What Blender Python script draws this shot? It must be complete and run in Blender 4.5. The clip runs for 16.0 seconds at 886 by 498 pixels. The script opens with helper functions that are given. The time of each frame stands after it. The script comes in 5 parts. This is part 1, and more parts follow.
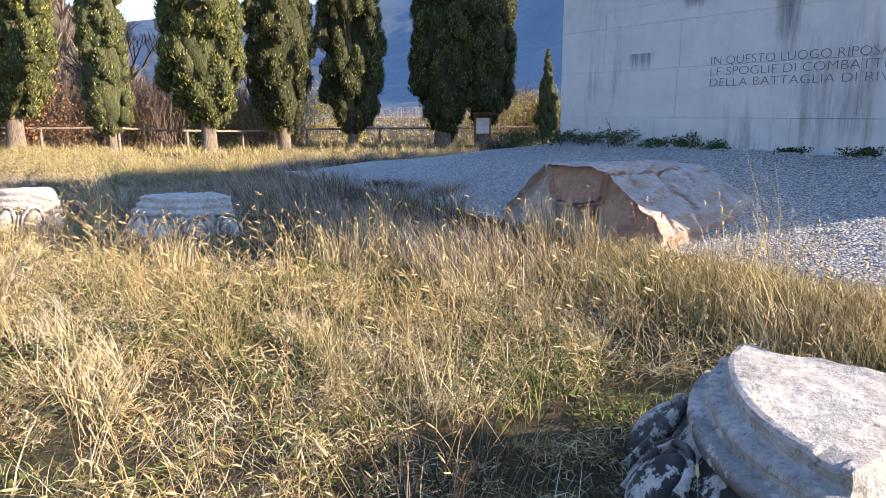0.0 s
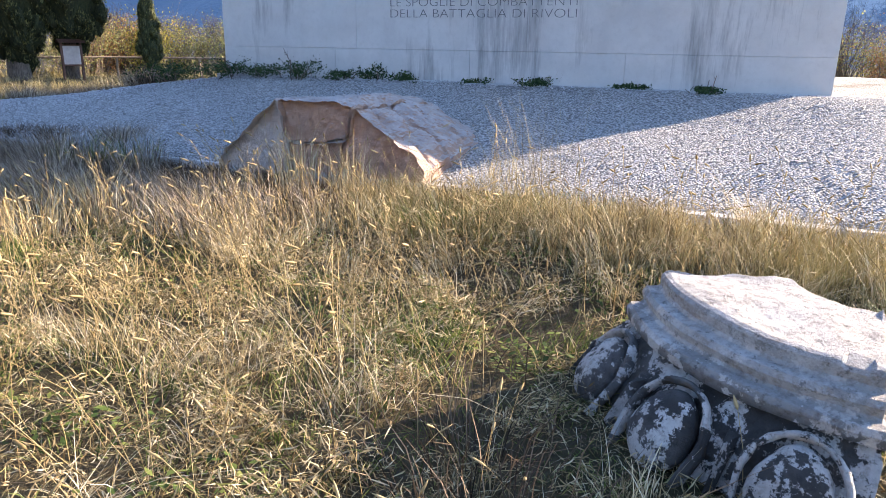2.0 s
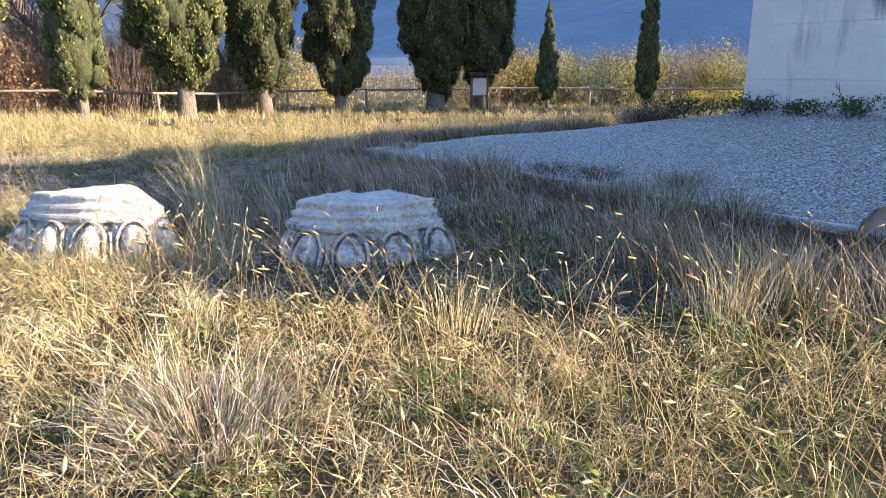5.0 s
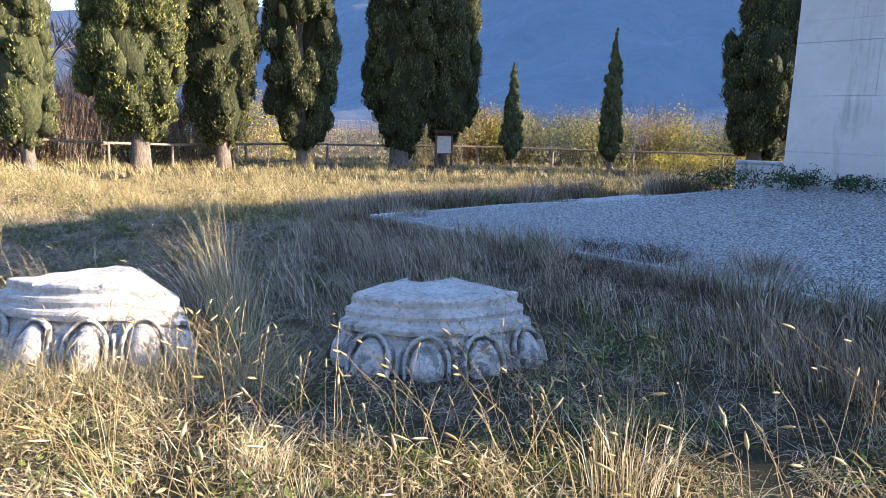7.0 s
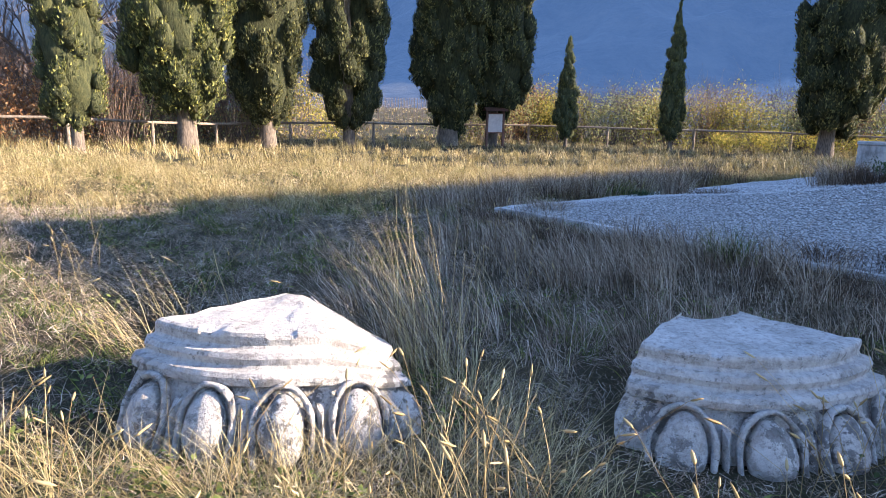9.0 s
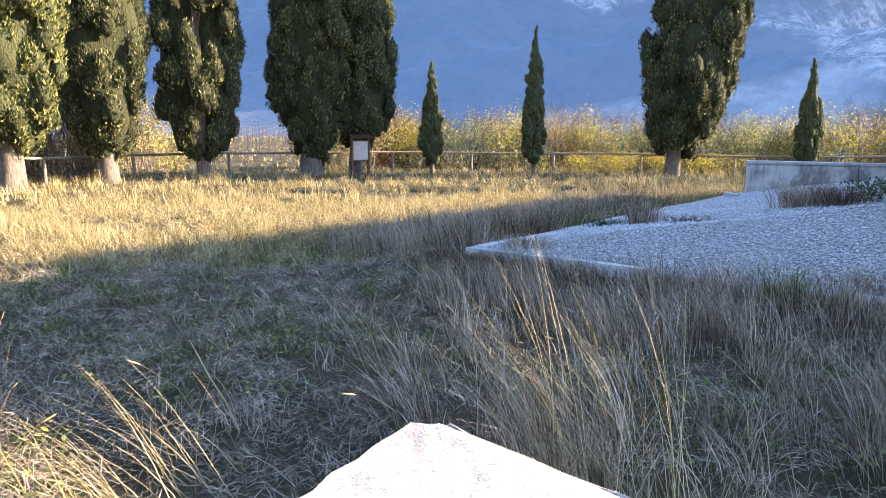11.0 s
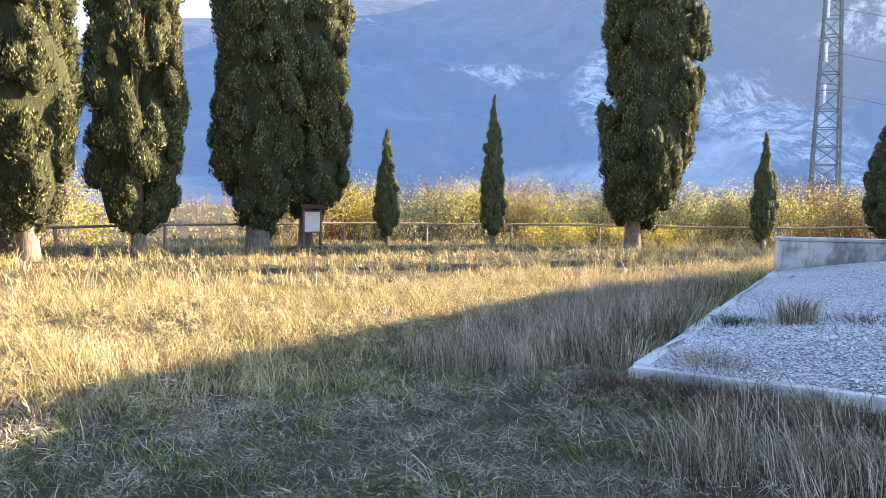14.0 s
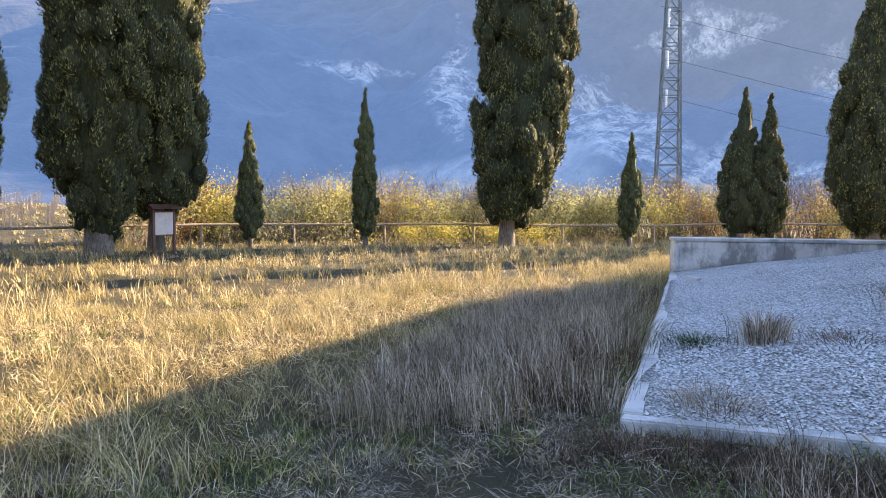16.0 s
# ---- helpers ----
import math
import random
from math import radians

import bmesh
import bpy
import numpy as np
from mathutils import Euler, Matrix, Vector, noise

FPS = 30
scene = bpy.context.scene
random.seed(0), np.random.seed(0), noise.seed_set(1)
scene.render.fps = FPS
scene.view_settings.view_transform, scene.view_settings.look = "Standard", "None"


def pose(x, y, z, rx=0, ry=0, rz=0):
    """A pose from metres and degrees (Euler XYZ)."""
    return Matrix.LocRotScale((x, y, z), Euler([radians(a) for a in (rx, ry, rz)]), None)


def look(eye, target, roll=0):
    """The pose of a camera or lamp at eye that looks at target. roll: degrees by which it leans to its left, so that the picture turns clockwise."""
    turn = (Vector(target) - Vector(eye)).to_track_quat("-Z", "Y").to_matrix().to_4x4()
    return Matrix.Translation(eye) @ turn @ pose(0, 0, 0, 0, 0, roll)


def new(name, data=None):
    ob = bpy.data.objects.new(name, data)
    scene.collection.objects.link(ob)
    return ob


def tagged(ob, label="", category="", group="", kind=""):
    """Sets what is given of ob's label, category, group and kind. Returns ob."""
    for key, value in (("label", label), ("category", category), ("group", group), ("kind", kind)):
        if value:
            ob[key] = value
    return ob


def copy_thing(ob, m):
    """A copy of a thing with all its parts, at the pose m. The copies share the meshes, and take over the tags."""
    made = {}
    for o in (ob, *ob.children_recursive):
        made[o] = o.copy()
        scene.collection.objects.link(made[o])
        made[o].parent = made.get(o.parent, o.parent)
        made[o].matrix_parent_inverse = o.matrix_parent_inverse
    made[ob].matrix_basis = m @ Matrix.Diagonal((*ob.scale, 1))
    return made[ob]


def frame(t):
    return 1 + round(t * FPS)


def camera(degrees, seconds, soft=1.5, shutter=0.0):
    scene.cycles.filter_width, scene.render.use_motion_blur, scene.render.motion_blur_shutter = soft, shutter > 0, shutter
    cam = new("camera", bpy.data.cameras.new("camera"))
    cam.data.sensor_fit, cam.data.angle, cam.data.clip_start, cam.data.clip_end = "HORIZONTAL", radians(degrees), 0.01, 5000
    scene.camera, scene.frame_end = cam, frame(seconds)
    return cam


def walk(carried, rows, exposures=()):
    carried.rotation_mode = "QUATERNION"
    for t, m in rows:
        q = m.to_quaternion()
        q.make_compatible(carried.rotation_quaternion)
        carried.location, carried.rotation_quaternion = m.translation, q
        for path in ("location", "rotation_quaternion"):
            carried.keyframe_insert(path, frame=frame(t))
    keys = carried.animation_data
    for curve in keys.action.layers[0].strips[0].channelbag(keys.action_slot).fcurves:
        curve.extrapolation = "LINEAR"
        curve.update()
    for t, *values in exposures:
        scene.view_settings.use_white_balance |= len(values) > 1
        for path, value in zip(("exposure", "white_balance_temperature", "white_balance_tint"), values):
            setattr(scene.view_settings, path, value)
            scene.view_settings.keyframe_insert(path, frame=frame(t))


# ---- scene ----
cam = camera(65.02, 16.0, soft=0.5)
PATH = [
    (0, (6.788, -5.062, 1.508), (6.559, -3.114, 1.117), -0.26),
    (0.5, (6.534, -4.890, 1.488), (6.791, -2.968, 0.998), -0.06),
    (1, (6.281, -4.652, 1.512), (6.663, -2.755, 1.007), 0.23),
    (1.5, (6.050, -4.554, 1.460), (6.814, -2.788, 0.916), 0.96),
    (2, (5.544, -4.330, 1.490), (6.380, -2.605, 0.921), 0.88),
    (2.5, (5.090, -3.906, 1.456), (5.614, -2.058, 0.901), 0.19),
    (3, (4.670, -3.623, 1.501), (4.970, -1.722, 0.955), 0.05),
    (3.5, (4.387, -3.443, 1.561), (4.685, -1.524, 1.080), 0.18),
    (4, (4.087, -3.157, 1.588), (4.305, -1.212, 1.178), 0.16),
    (4.5, (3.700, -2.917, 1.543), (3.722, -0.976, 1.063), -0.06),
    (4.7, (3.528, -2.790, 1.539), (3.493, -0.854, 1.038), -0.20),
    (6.8, (2.330, -1.609, 1.585), (2.420, 0.351, 1.197), 1.53),
    (7, (2.235, -1.466, 1.616), (2.369, 0.498, 1.266), 1.48),
    (7.5, (1.909, -1.104, 1.613), (2.024, 0.864, 1.271), 1.46),
    (8, (1.498, -0.759, 1.617), (1.583, 1.201, 1.225), 1.48),
    (8.5, (1.131, -0.350, 1.580), (1.147, 1.612, 1.195), 1.30),
    (9, (0.831, 0.046, 1.586), (0.912, 2.002, 1.173), 1.35),
    (9.2, (0.726, 0.167, 1.588), (0.962, 2.110, 1.179), 1.63),
    (11.3, (-0.663, 1.863, 1.551), (-0.126, 3.761, 1.222), 0.49),
    (11.5, (-0.788, 2.052, 1.575), (-0.307, 3.960, 1.222), 0.50),
    (12, (-1.122, 2.427, 1.605), (-0.695, 4.337, 1.195), 0.47),
    (12.5, (-1.330, 2.850, 1.606), (-0.761, 4.718, 1.176), 1.01),
    (13, (-1.466, 3.278, 1.667), (-0.808, 5.137, 1.331), 0.93),
    (13.5, (-1.716, 3.738, 1.685), (-0.977, 5.585, 1.483), 0.90),
    (14, (-1.820, 4.204, 1.653), (-1.038, 6.039, 1.513), 0.76),
    (14.5, (-1.877, 4.672, 1.708), (-1.114, 6.520, 1.654), 0.69),
    (15, (-1.930, 5.093, 1.738), (-1.093, 6.910, 1.736), 0.63),
    (15.5, (-1.800, 5.555, 1.681), (-0.849, 7.313, 1.635), 0.54),
    (16, (-1.649, 5.843, 1.698), (-0.514, 7.484, 1.556), 0.67),
]
BASE = 1.80
EXPOSURES = [(t, BASE + e, kelvin + 100, tint) for t, e, kelvin, tint in (
    (0, 0.0, 6080, 18), (1.5, 0.12, 6150, 20), (3.0, 0.36, 6100, 18), (4.5, 0.28, 6100, 17), (7.0, 0.26, 5850, 18), (8.0, 0.26, 5850, 20), (9.2, 0.22, 5950, 20),
    (11.5, 0.98, 6600, 21), (12.0, 1.12, 6750, 20), (12.5, 1.22, 6850, 20), (13.0, 1.22, 6900, 20), (13.5, 1.08, 6850, 20), (14.0, 1.04, 6900, 20), (14.5, 0.78, 6700, 19), (15.0, 0.58, 6600, 19), (16.0, 0.80, 7000, 23))]
walk(cam, [(t, look(eye, target, roll)) for t, eye, target, roll in PATH], EXPOSURES)

# ---- world and sun ----
SUN_AZ, SUN_EL = -3.9, 19.0      # degrees from +x towards +y, and above the horizon
world = bpy.data.worlds.new("sky")
scene.world = world
world.use_nodes = True
wt = world.node_tree
sky = wt.nodes.new("ShaderNodeTexSky")
sky.sky_type, sky.sun_disc = "NISHITA", False
sky.sun_elevation, sky.sun_rotation = radians(SUN_EL), radians(90 - SUN_AZ)
sky.air_density, sky.dust_density, sky.ozone_density = 1.0, 0.2, 2.4
wt.links.new(sky.outputs[0], wt.nodes["Background"].inputs[0])
wt.nodes["Background"].inputs[1].default_value = 0.125
sun_data = bpy.data.lights.new("sun", "SUN")
sun_data.energy, sun_data.angle, sun_data.color = 5.0, radians(0.53), (1.0, 0.83, 0.58)
sun = new("sun", sun_data)
sun_dir = Vector((math.cos(radians(SUN_AZ)) * math.cos(radians(SUN_EL)), math.sin(radians(SUN_AZ)) * math.cos(radians(SUN_EL)), math.sin(radians(SUN_EL))))
sun.matrix_world = look(sun_dir * 60, (0, 0, 0))


# ---- materials ----
class Mat:
    """A small builder for node materials."""

    def __init__(self, name, rough=0.8, metal=0.0):
        self.m = bpy.data.materials.new(name)
        self.m.use_nodes = True
        self.t = self.m.node_tree
        self.b = self.t.nodes["Principled BSDF"]
        self.b.inputs["Roughness"].default_value = rough
        self.b.inputs["Metallic"].default_value = metal
        self.b.inputs["Specular IOR Level"].default_value = 0.3
        self.co = self.t.nodes.new("ShaderNodeTexCoord").outputs["Object"]

    def put(self, socket, value):
        if isinstance(value, bpy.types.NodeSocket):
            self.t.links.new(value, socket)
        else:
            socket.default_value = value

    def noise(self, scale, detail=5.0, rough=0.6, stretch=(1, 1, 1)):
        mp = self.t.nodes.new("ShaderNodeMapping")
        mp.inputs["Scale"].default_value = stretch
        self.t.links.new(self.co, mp.inputs[0])
        n = self.t.nodes.new("ShaderNodeTexNoise")
        n.inputs["Scale"].default_value, n.inputs["Detail"].default_value, n.inputs["Roughness"].default_value = scale, detail, rough
        self.t.links.new(mp.outputs[0], n.inputs["Vector"])
        return n.outputs["Fac"]

    def cells(self, scale, out="Distance", feature="F1", stretch=(1, 1, 1)):
        mp = self.t.nodes.new("ShaderNodeMapping")
        mp.inputs["Scale"].default_value = stretch
        self.t.links.new(self.co, mp.inputs[0])
        n = self.t.nodes.new("ShaderNodeTexVoronoi")
        n.feature = feature
        n.inputs["Scale"].default_value = scale
        self.t.links.new(mp.outputs[0], n.inputs["Vector"])
        return n.outputs[out]

    def ramp(self, fac, *stops):
        n = self.t.nodes.new("ShaderNodeValToRGB")
        while len(n.color_ramp.elements) < len(stops):
            n.color_ramp.elements.new(0.5)
        for e, (p, c) in zip(n.color_ramp.elements, stops):
            e.position = p
            e.color = (*c, 1) if isinstance(c, tuple) else (c, c, c, 1)
        self.t.links.new(fac, n.inputs[0])
        return n.outputs[0]

    def mix(self, fac, a, b, mode="MIX"):
        n = self.t.nodes.new("ShaderNodeMix")
        n.data_type, n.blend_type = "RGBA", mode
        self.put(n.inputs[0], fac)
        for s, v in ((n.inputs[6], a), (n.inputs[7], b)):
            self.put(s, (*v, 1) if isinstance(v, tuple) else v)
        return n.outputs[2]

    def math(self, op, a, b=0.0):
        n = self.t.nodes.new("ShaderNodeMath")
        n.operation = op
        self.put(n.inputs[0], a)
        self.put(n.inputs[1], b)
        return n.outputs[0]

    def island(self):
        return self.t.nodes.new("ShaderNodeNewGeometry").outputs["Random Per Island"]

    def each(self):
        return self.t.nodes.new("ShaderNodeObjectInfo").outputs["Random"]

    def up(self):
        g = self.t.nodes.new("ShaderNodeNewGeometry")
        s = self.t.nodes.new("ShaderNodeSeparateXYZ")
        self.t.links.new(g.outputs["Normal"], s.inputs[0])
        return s.outputs[2]

    def axis(self, n):
        s = self.t.nodes.new("ShaderNodeSeparateXYZ")
        self.t.links.new(self.co, s.inputs[0])
        return s.outputs[n]

    def color(self, c):
        self.put(self.b.inputs["Base Color"], (*c, 1) if isinstance(c, tuple) else c)
        return self

    def bump(self, height, strength=0.5, distance=0.01):
        n = self.t.nodes.new("ShaderNodeBump")
        n.inputs["Strength"].default_value, n.inputs["Distance"].default_value = strength, distance
        self.t.links.new(height, n.inputs["Height"])
        self.t.links.new(n.outputs[0], self.b.inputs["Normal"])
        return self

    def translucent(self, share, c):
        tr = self.t.nodes.new("ShaderNodeBsdfTranslucent")
        self.put(tr.inputs[0], (*c, 1) if isinstance(c, tuple) else c)
        mx = self.t.nodes.new("ShaderNodeMixShader")
        mx.inputs[0].default_value = share
        self.t.links.new(self.b.outputs[0], mx.inputs[1])
        self.t.links.new(tr.outputs[0], mx.inputs[2])
        self.t.links.new(mx.outputs[0], self.t.nodes["Material Output"].inputs[0])
        return self


def leaf_mat(name, stops, share=0.35, patch=None, rough=0.7, mottle=0.0):
    """Blades and leaves: each its own tone; mottle: how far whole clumps differ from one another."""
    k = Mat(name, rough)
    c = k.ramp(k.island(), *stops)
    if mottle:
        low = 1 - mottle
        c = k.mix(1.0, c, k.ramp(k.noise(3.4, 4, 0.7), (0.36, (low, low * 0.97, low * 0.9)), (0.6, 1.0)), "MULTIPLY")
    if patch:
        c = k.mix(k.ramp(k.noise(0.55, 6, 0.65), (0.44, 0.0), (0.58, 1.0)), c, k.mix(0.6, c, patch))
    return k.color(c).translucent(share, c).m


STRAW = leaf_mat("straw", ((0.0, (0.06, 0.042, 0.018)), (0.14, (0.30, 0.225, 0.10)), (0.34, (0.58, 0.455, 0.22)), (0.62, (0.84, 0.71, 0.43)), (0.92, (0.95, 0.88, 0.68)), (1.0, (0.40, 0.23, 0.10))), 0.14, None, 0.5, 0.3)
GOLD = leaf_mat("golden_meadow_grass", ((0.0, (0.07, 0.052, 0.018)), (0.3, (0.28, 0.215, 0.095)), (0.6, (0.54, 0.435, 0.215)), (0.9, (0.80, 0.68, 0.41)), (1.0, (0.30, 0.19, 0.08))), 0.16, (0.34, 0.28, 0.10), 0.6, 0.25)
# STRAW's greyer copy for shaded ground: the shade's tone is in its colour
GREY_STRAW = leaf_mat("shade_greyed_straw", ((0.0, (0.06, 0.043, 0.031)), (0.35, (0.27, 0.20, 0.14)), (0.75, (0.62, 0.505, 0.39)), (1.0, (0.88, 0.77, 0.62))), 0.12, None, 0.6, 0.55)
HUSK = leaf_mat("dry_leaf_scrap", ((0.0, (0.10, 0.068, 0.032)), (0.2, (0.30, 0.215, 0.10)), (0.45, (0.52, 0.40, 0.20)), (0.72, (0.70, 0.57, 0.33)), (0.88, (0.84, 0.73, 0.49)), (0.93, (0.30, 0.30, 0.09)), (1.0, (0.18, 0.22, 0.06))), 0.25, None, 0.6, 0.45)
# HUSK's grey copy for the shaded litter, shade in the colour; also the grey herb
GREY_HUSK = leaf_mat("shade_greyed_leaf_scrap", ((0.0, (0.09, 0.066, 0.05)), (0.3, (0.30, 0.235, 0.18)), (0.65, (0.56, 0.47, 0.38)), (0.88, (0.80, 0.71, 0.60)), (0.92, (0.12, 0.16, 0.05)), (1.0, (0.22, 0.26, 0.09))), 0.2, None, 0.6, 0.5)
GREEN = leaf_mat("green_blade", ((0.0, (0.030, 0.055, 0.012)), (0.5, (0.12, 0.175, 0.036)), (1.0, (0.34, 0.38, 0.09))), 0.3, None, 0.6, 0.4)
DEAD = leaf_mat("dead_stem", ((0.0, (0.028, 0.019, 0.014)), (0.6, (0.12, 0.078, 0.050)), (1.0, (0.33, 0.23, 0.14))), 0.06, None, 0.7, 0.4)
SEED = leaf_mat("seed_head", ((0.0, (0.30, 0.21, 0.09)), (1.0, (0.66, 0.52, 0.27))), 0.25)
CYPRESS = leaf_mat("cypress_foliage", ((0.0, (0.020, 0.027, 0.012)), (0.5, (0.075, 0.080, 0.030)), (1.0, (0.27, 0.255, 0.088))), 0.05)
YOUNG = leaf_mat("young_cypress_foliage", ((0.0, (0.032, 0.043, 0.014)), (0.5, (0.12, 0.132, 0.036)), (1.0, (0.36, 0.34, 0.095))), 0.07)
YELLOW = leaf_mat("yellow_leaf", ((0.0, (0.14, 0.14, 0.035)), (0.5, (0.34, 0.31, 0.06)), (0.85, (0.52, 0.43, 0.085)), (1.0, (0.46, 0.27, 0.08))), 0.4)
OLIVE = leaf_mat("olive_leaf", ((0.0, (0.14, 0.16, 0.06)), (0.5, (0.31, 0.31, 0.115)), (1.0, (0.48, 0.44, 0.19))), 0.45)
RUSSET = leaf_mat("russet_leaf", ((0.0, (0.22, 0.11, 0.05)), (1.0, (0.44, 0.24, 0.11))), 0.35)
HEDGE = leaf_mat("dark_green_leaf", ((0.0, (0.015, 0.035, 0.012)), (0.6, (0.035, 0.07, 0.02)), (1.0, (0.09, 0.13, 0.04))), 0.2)
# foliage insides, toned darker to hold the shade within a crown
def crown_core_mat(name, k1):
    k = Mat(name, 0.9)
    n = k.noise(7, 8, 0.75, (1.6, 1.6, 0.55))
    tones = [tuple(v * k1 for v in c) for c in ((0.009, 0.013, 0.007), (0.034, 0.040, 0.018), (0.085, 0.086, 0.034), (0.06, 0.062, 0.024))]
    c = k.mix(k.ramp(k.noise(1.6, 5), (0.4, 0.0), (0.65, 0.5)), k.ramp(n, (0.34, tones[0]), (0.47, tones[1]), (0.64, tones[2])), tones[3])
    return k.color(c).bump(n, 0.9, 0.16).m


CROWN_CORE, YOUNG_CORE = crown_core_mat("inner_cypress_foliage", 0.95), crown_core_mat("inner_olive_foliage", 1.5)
TWIG = leaf_mat("bare_twig", ((0.0, (0.07, 0.052, 0.042)), (1.0, (0.22, 0.165, 0.13))), 0.0)


def soil_mat():
    k = Mat("meadow_soil", 0.95)
    a = k.ramp(k.noise(1.1, 6), (0.3, (0.016, 0.014, 0.008)), (0.5, (0.036, 0.030, 0.016)), (0.7, (0.085, 0.066, 0.034)))
    b = k.ramp(k.noise(0.22, 4), (0.4, (0.035, 0.042, 0.014)), (0.62, (0.14, 0.105, 0.05)))
    fine = k.noise(38, 4, 0.75)
    c = k.mix(0.45, a, b)
    c = k.mix(k.ramp(fine, (0.3, 0.75), (0.55, 0.0)), c, (0.05, 0.04, 0.02))
    return k.color(c).bump(fine, 0.9, 0.05).m


def gravel_bed_mat():
    k = Mat("gravel_bed", 0.9)
    c = k.ramp(k.cells(46, "Color"), (0.2, (0.34, 0.33, 0.32)), (0.6, (0.54, 0.53, 0.51)), (1.0, (0.70, 0.69, 0.67)))
    d = k.cells(46)
    c = k.mix(k.ramp(d, (0.4, 0.0), (0.75, 0.8)), c, (0.09, 0.085, 0.08))
    c = k.mix(k.ramp(k.noise(0.55, 5), (0.56, 0.0), (0.68, 0.75)), c, (0.10, 0.085, 0.065))
    return k.color(c).bump(k.math("MULTIPLY", d, -1.0), 1.0, 0.03).m


def pebble_mat():
    k = Mat("pebble", 0.75)
    c = k.ramp(k.island(), (0.0, (0.30, 0.295, 0.285)), (0.3, (0.52, 0.51, 0.495)), (0.7, (0.62, 0.615, 0.60)), (1.0, (0.73, 0.725, 0.71)))
    return k.color(k.mix(k.ramp(k.noise(60, 3), (0.4, 0.25), (0.7, 0.0)), c, (0.2, 0.18, 0.16))).m


def stone_wall_mat(name, base=(0.63, 0.61, 0.575), streaks=True, stain=0.0):
    k = Mat(name, 0.85)
    c = k.ramp(k.noise(1.3, 6, 0.65), (0.3, tuple(v * 0.86 for v in base)), (0.55, base), (0.75, tuple(min(v * 1.08, 0.85) for v in base)))
    c = k.mix(k.ramp(k.noise(0.7, 7, 0.7), (0.48, 0.0), (0.66, 0.35)), c, (0.40, 0.385, 0.37))
    c = k.mix(k.ramp(k.noise(14, 6, 0.7), (0.5, 0.0), (0.75, 0.28)), c, (0.42, 0.40, 0.37))
    if stain:
        c = k.mix(k.ramp(k.noise(1.5, 8, 0.72, (1, 1, 0.6)), (0.47, 0.0), (0.58, stain)), c, (0.12, 0.115, 0.11))
    if streaks:
        s = k.math("MULTIPLY", k.noise(2.6, 6, 0.75, (1, 1, 0.10)), k.noise(0.42, 3, 0.5, (1, 1, 0.8)))
        c = k.mix(k.ramp(s, (0.31, 0.0), (0.42, 0.7)), c, (0.17, 0.165, 0.16))
        drip = k.noise(5.5, 7, 0.75, (1, 1, 0.09))
        x, z = k.axis(0), k.axis(2)
        for mid, half, top, low in ((4.05, 0.36, 2.98, 1.30), (1.75, 0.42, 2.36, 1.75), (2.65, 0.40, 3.05, 2.75), (6.2, 0.5, 2.8, 1.2)):
            away = k.math("DIVIDE", k.math("ABSOLUTE", k.math("SUBTRACT", x, mid)), half)
            fall = k.math("DIVIDE", k.math("SUBTRACT", z, low), top - low)
            inside = k.math("MULTIPLY", k.ramp(away, (0.35, 1.0), (1.0, 0.0)), k.ramp(fall, (0.0, 0.0), (0.75, 0.85), (0.985, 1.0), (1.0, 0.0)))
            c = k.mix(k.ramp(k.math("MULTIPLY", inside, drip), (0.30, 0.0), (0.52, 0.8)), c, (0.13, 0.125, 0.125))
    return k.color(c).bump(k.noise(45, 5, 0.7), 0.25, 0.006).m


def marble_mat(name, lichen):
    k = Mat(name, 0.8)
    c = k.ramp(k.noise(3.2, 7, 0.7), (0.3, (0.40, 0.365, 0.335)), (0.48, (0.57, 0.54, 0.505)), (0.7, (0.70, 0.68, 0.65)))
    c = k.mix(k.ramp(k.noise(30, 5, 0.75), (0.46, 0.0), (0.66, 0.6)), c, (0.25, 0.205, 0.175))
    # lichen on the low flank; on CAPITAL it also tones the carving's shaded gaps darker
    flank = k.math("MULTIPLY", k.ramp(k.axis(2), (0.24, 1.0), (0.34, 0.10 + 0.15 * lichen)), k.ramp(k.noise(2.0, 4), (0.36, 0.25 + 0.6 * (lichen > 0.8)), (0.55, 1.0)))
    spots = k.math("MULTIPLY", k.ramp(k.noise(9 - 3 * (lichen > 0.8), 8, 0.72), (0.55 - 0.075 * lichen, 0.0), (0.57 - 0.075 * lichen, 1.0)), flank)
    c = k.mix(k.ramp(k.noise(5.5, 8, 0.72), (0.36, 0.30), (0.48, 0.0)), c, (0.16, 0.15, 0.135))
    c = k.mix(k.ramp(k.noise(26, 6, 0.75), (0.36, 0.6), (0.43, 0.0)), c, (0.075, 0.068, 0.060))
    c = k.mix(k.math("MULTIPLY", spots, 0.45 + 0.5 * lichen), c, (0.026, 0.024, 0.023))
    h = k.math("ADD", k.noise(22, 7, 0.75), k.math("MULTIPLY", k.noise(90, 3), 0.4))
    return k.color(c).bump(h, 1.0, 0.022).m


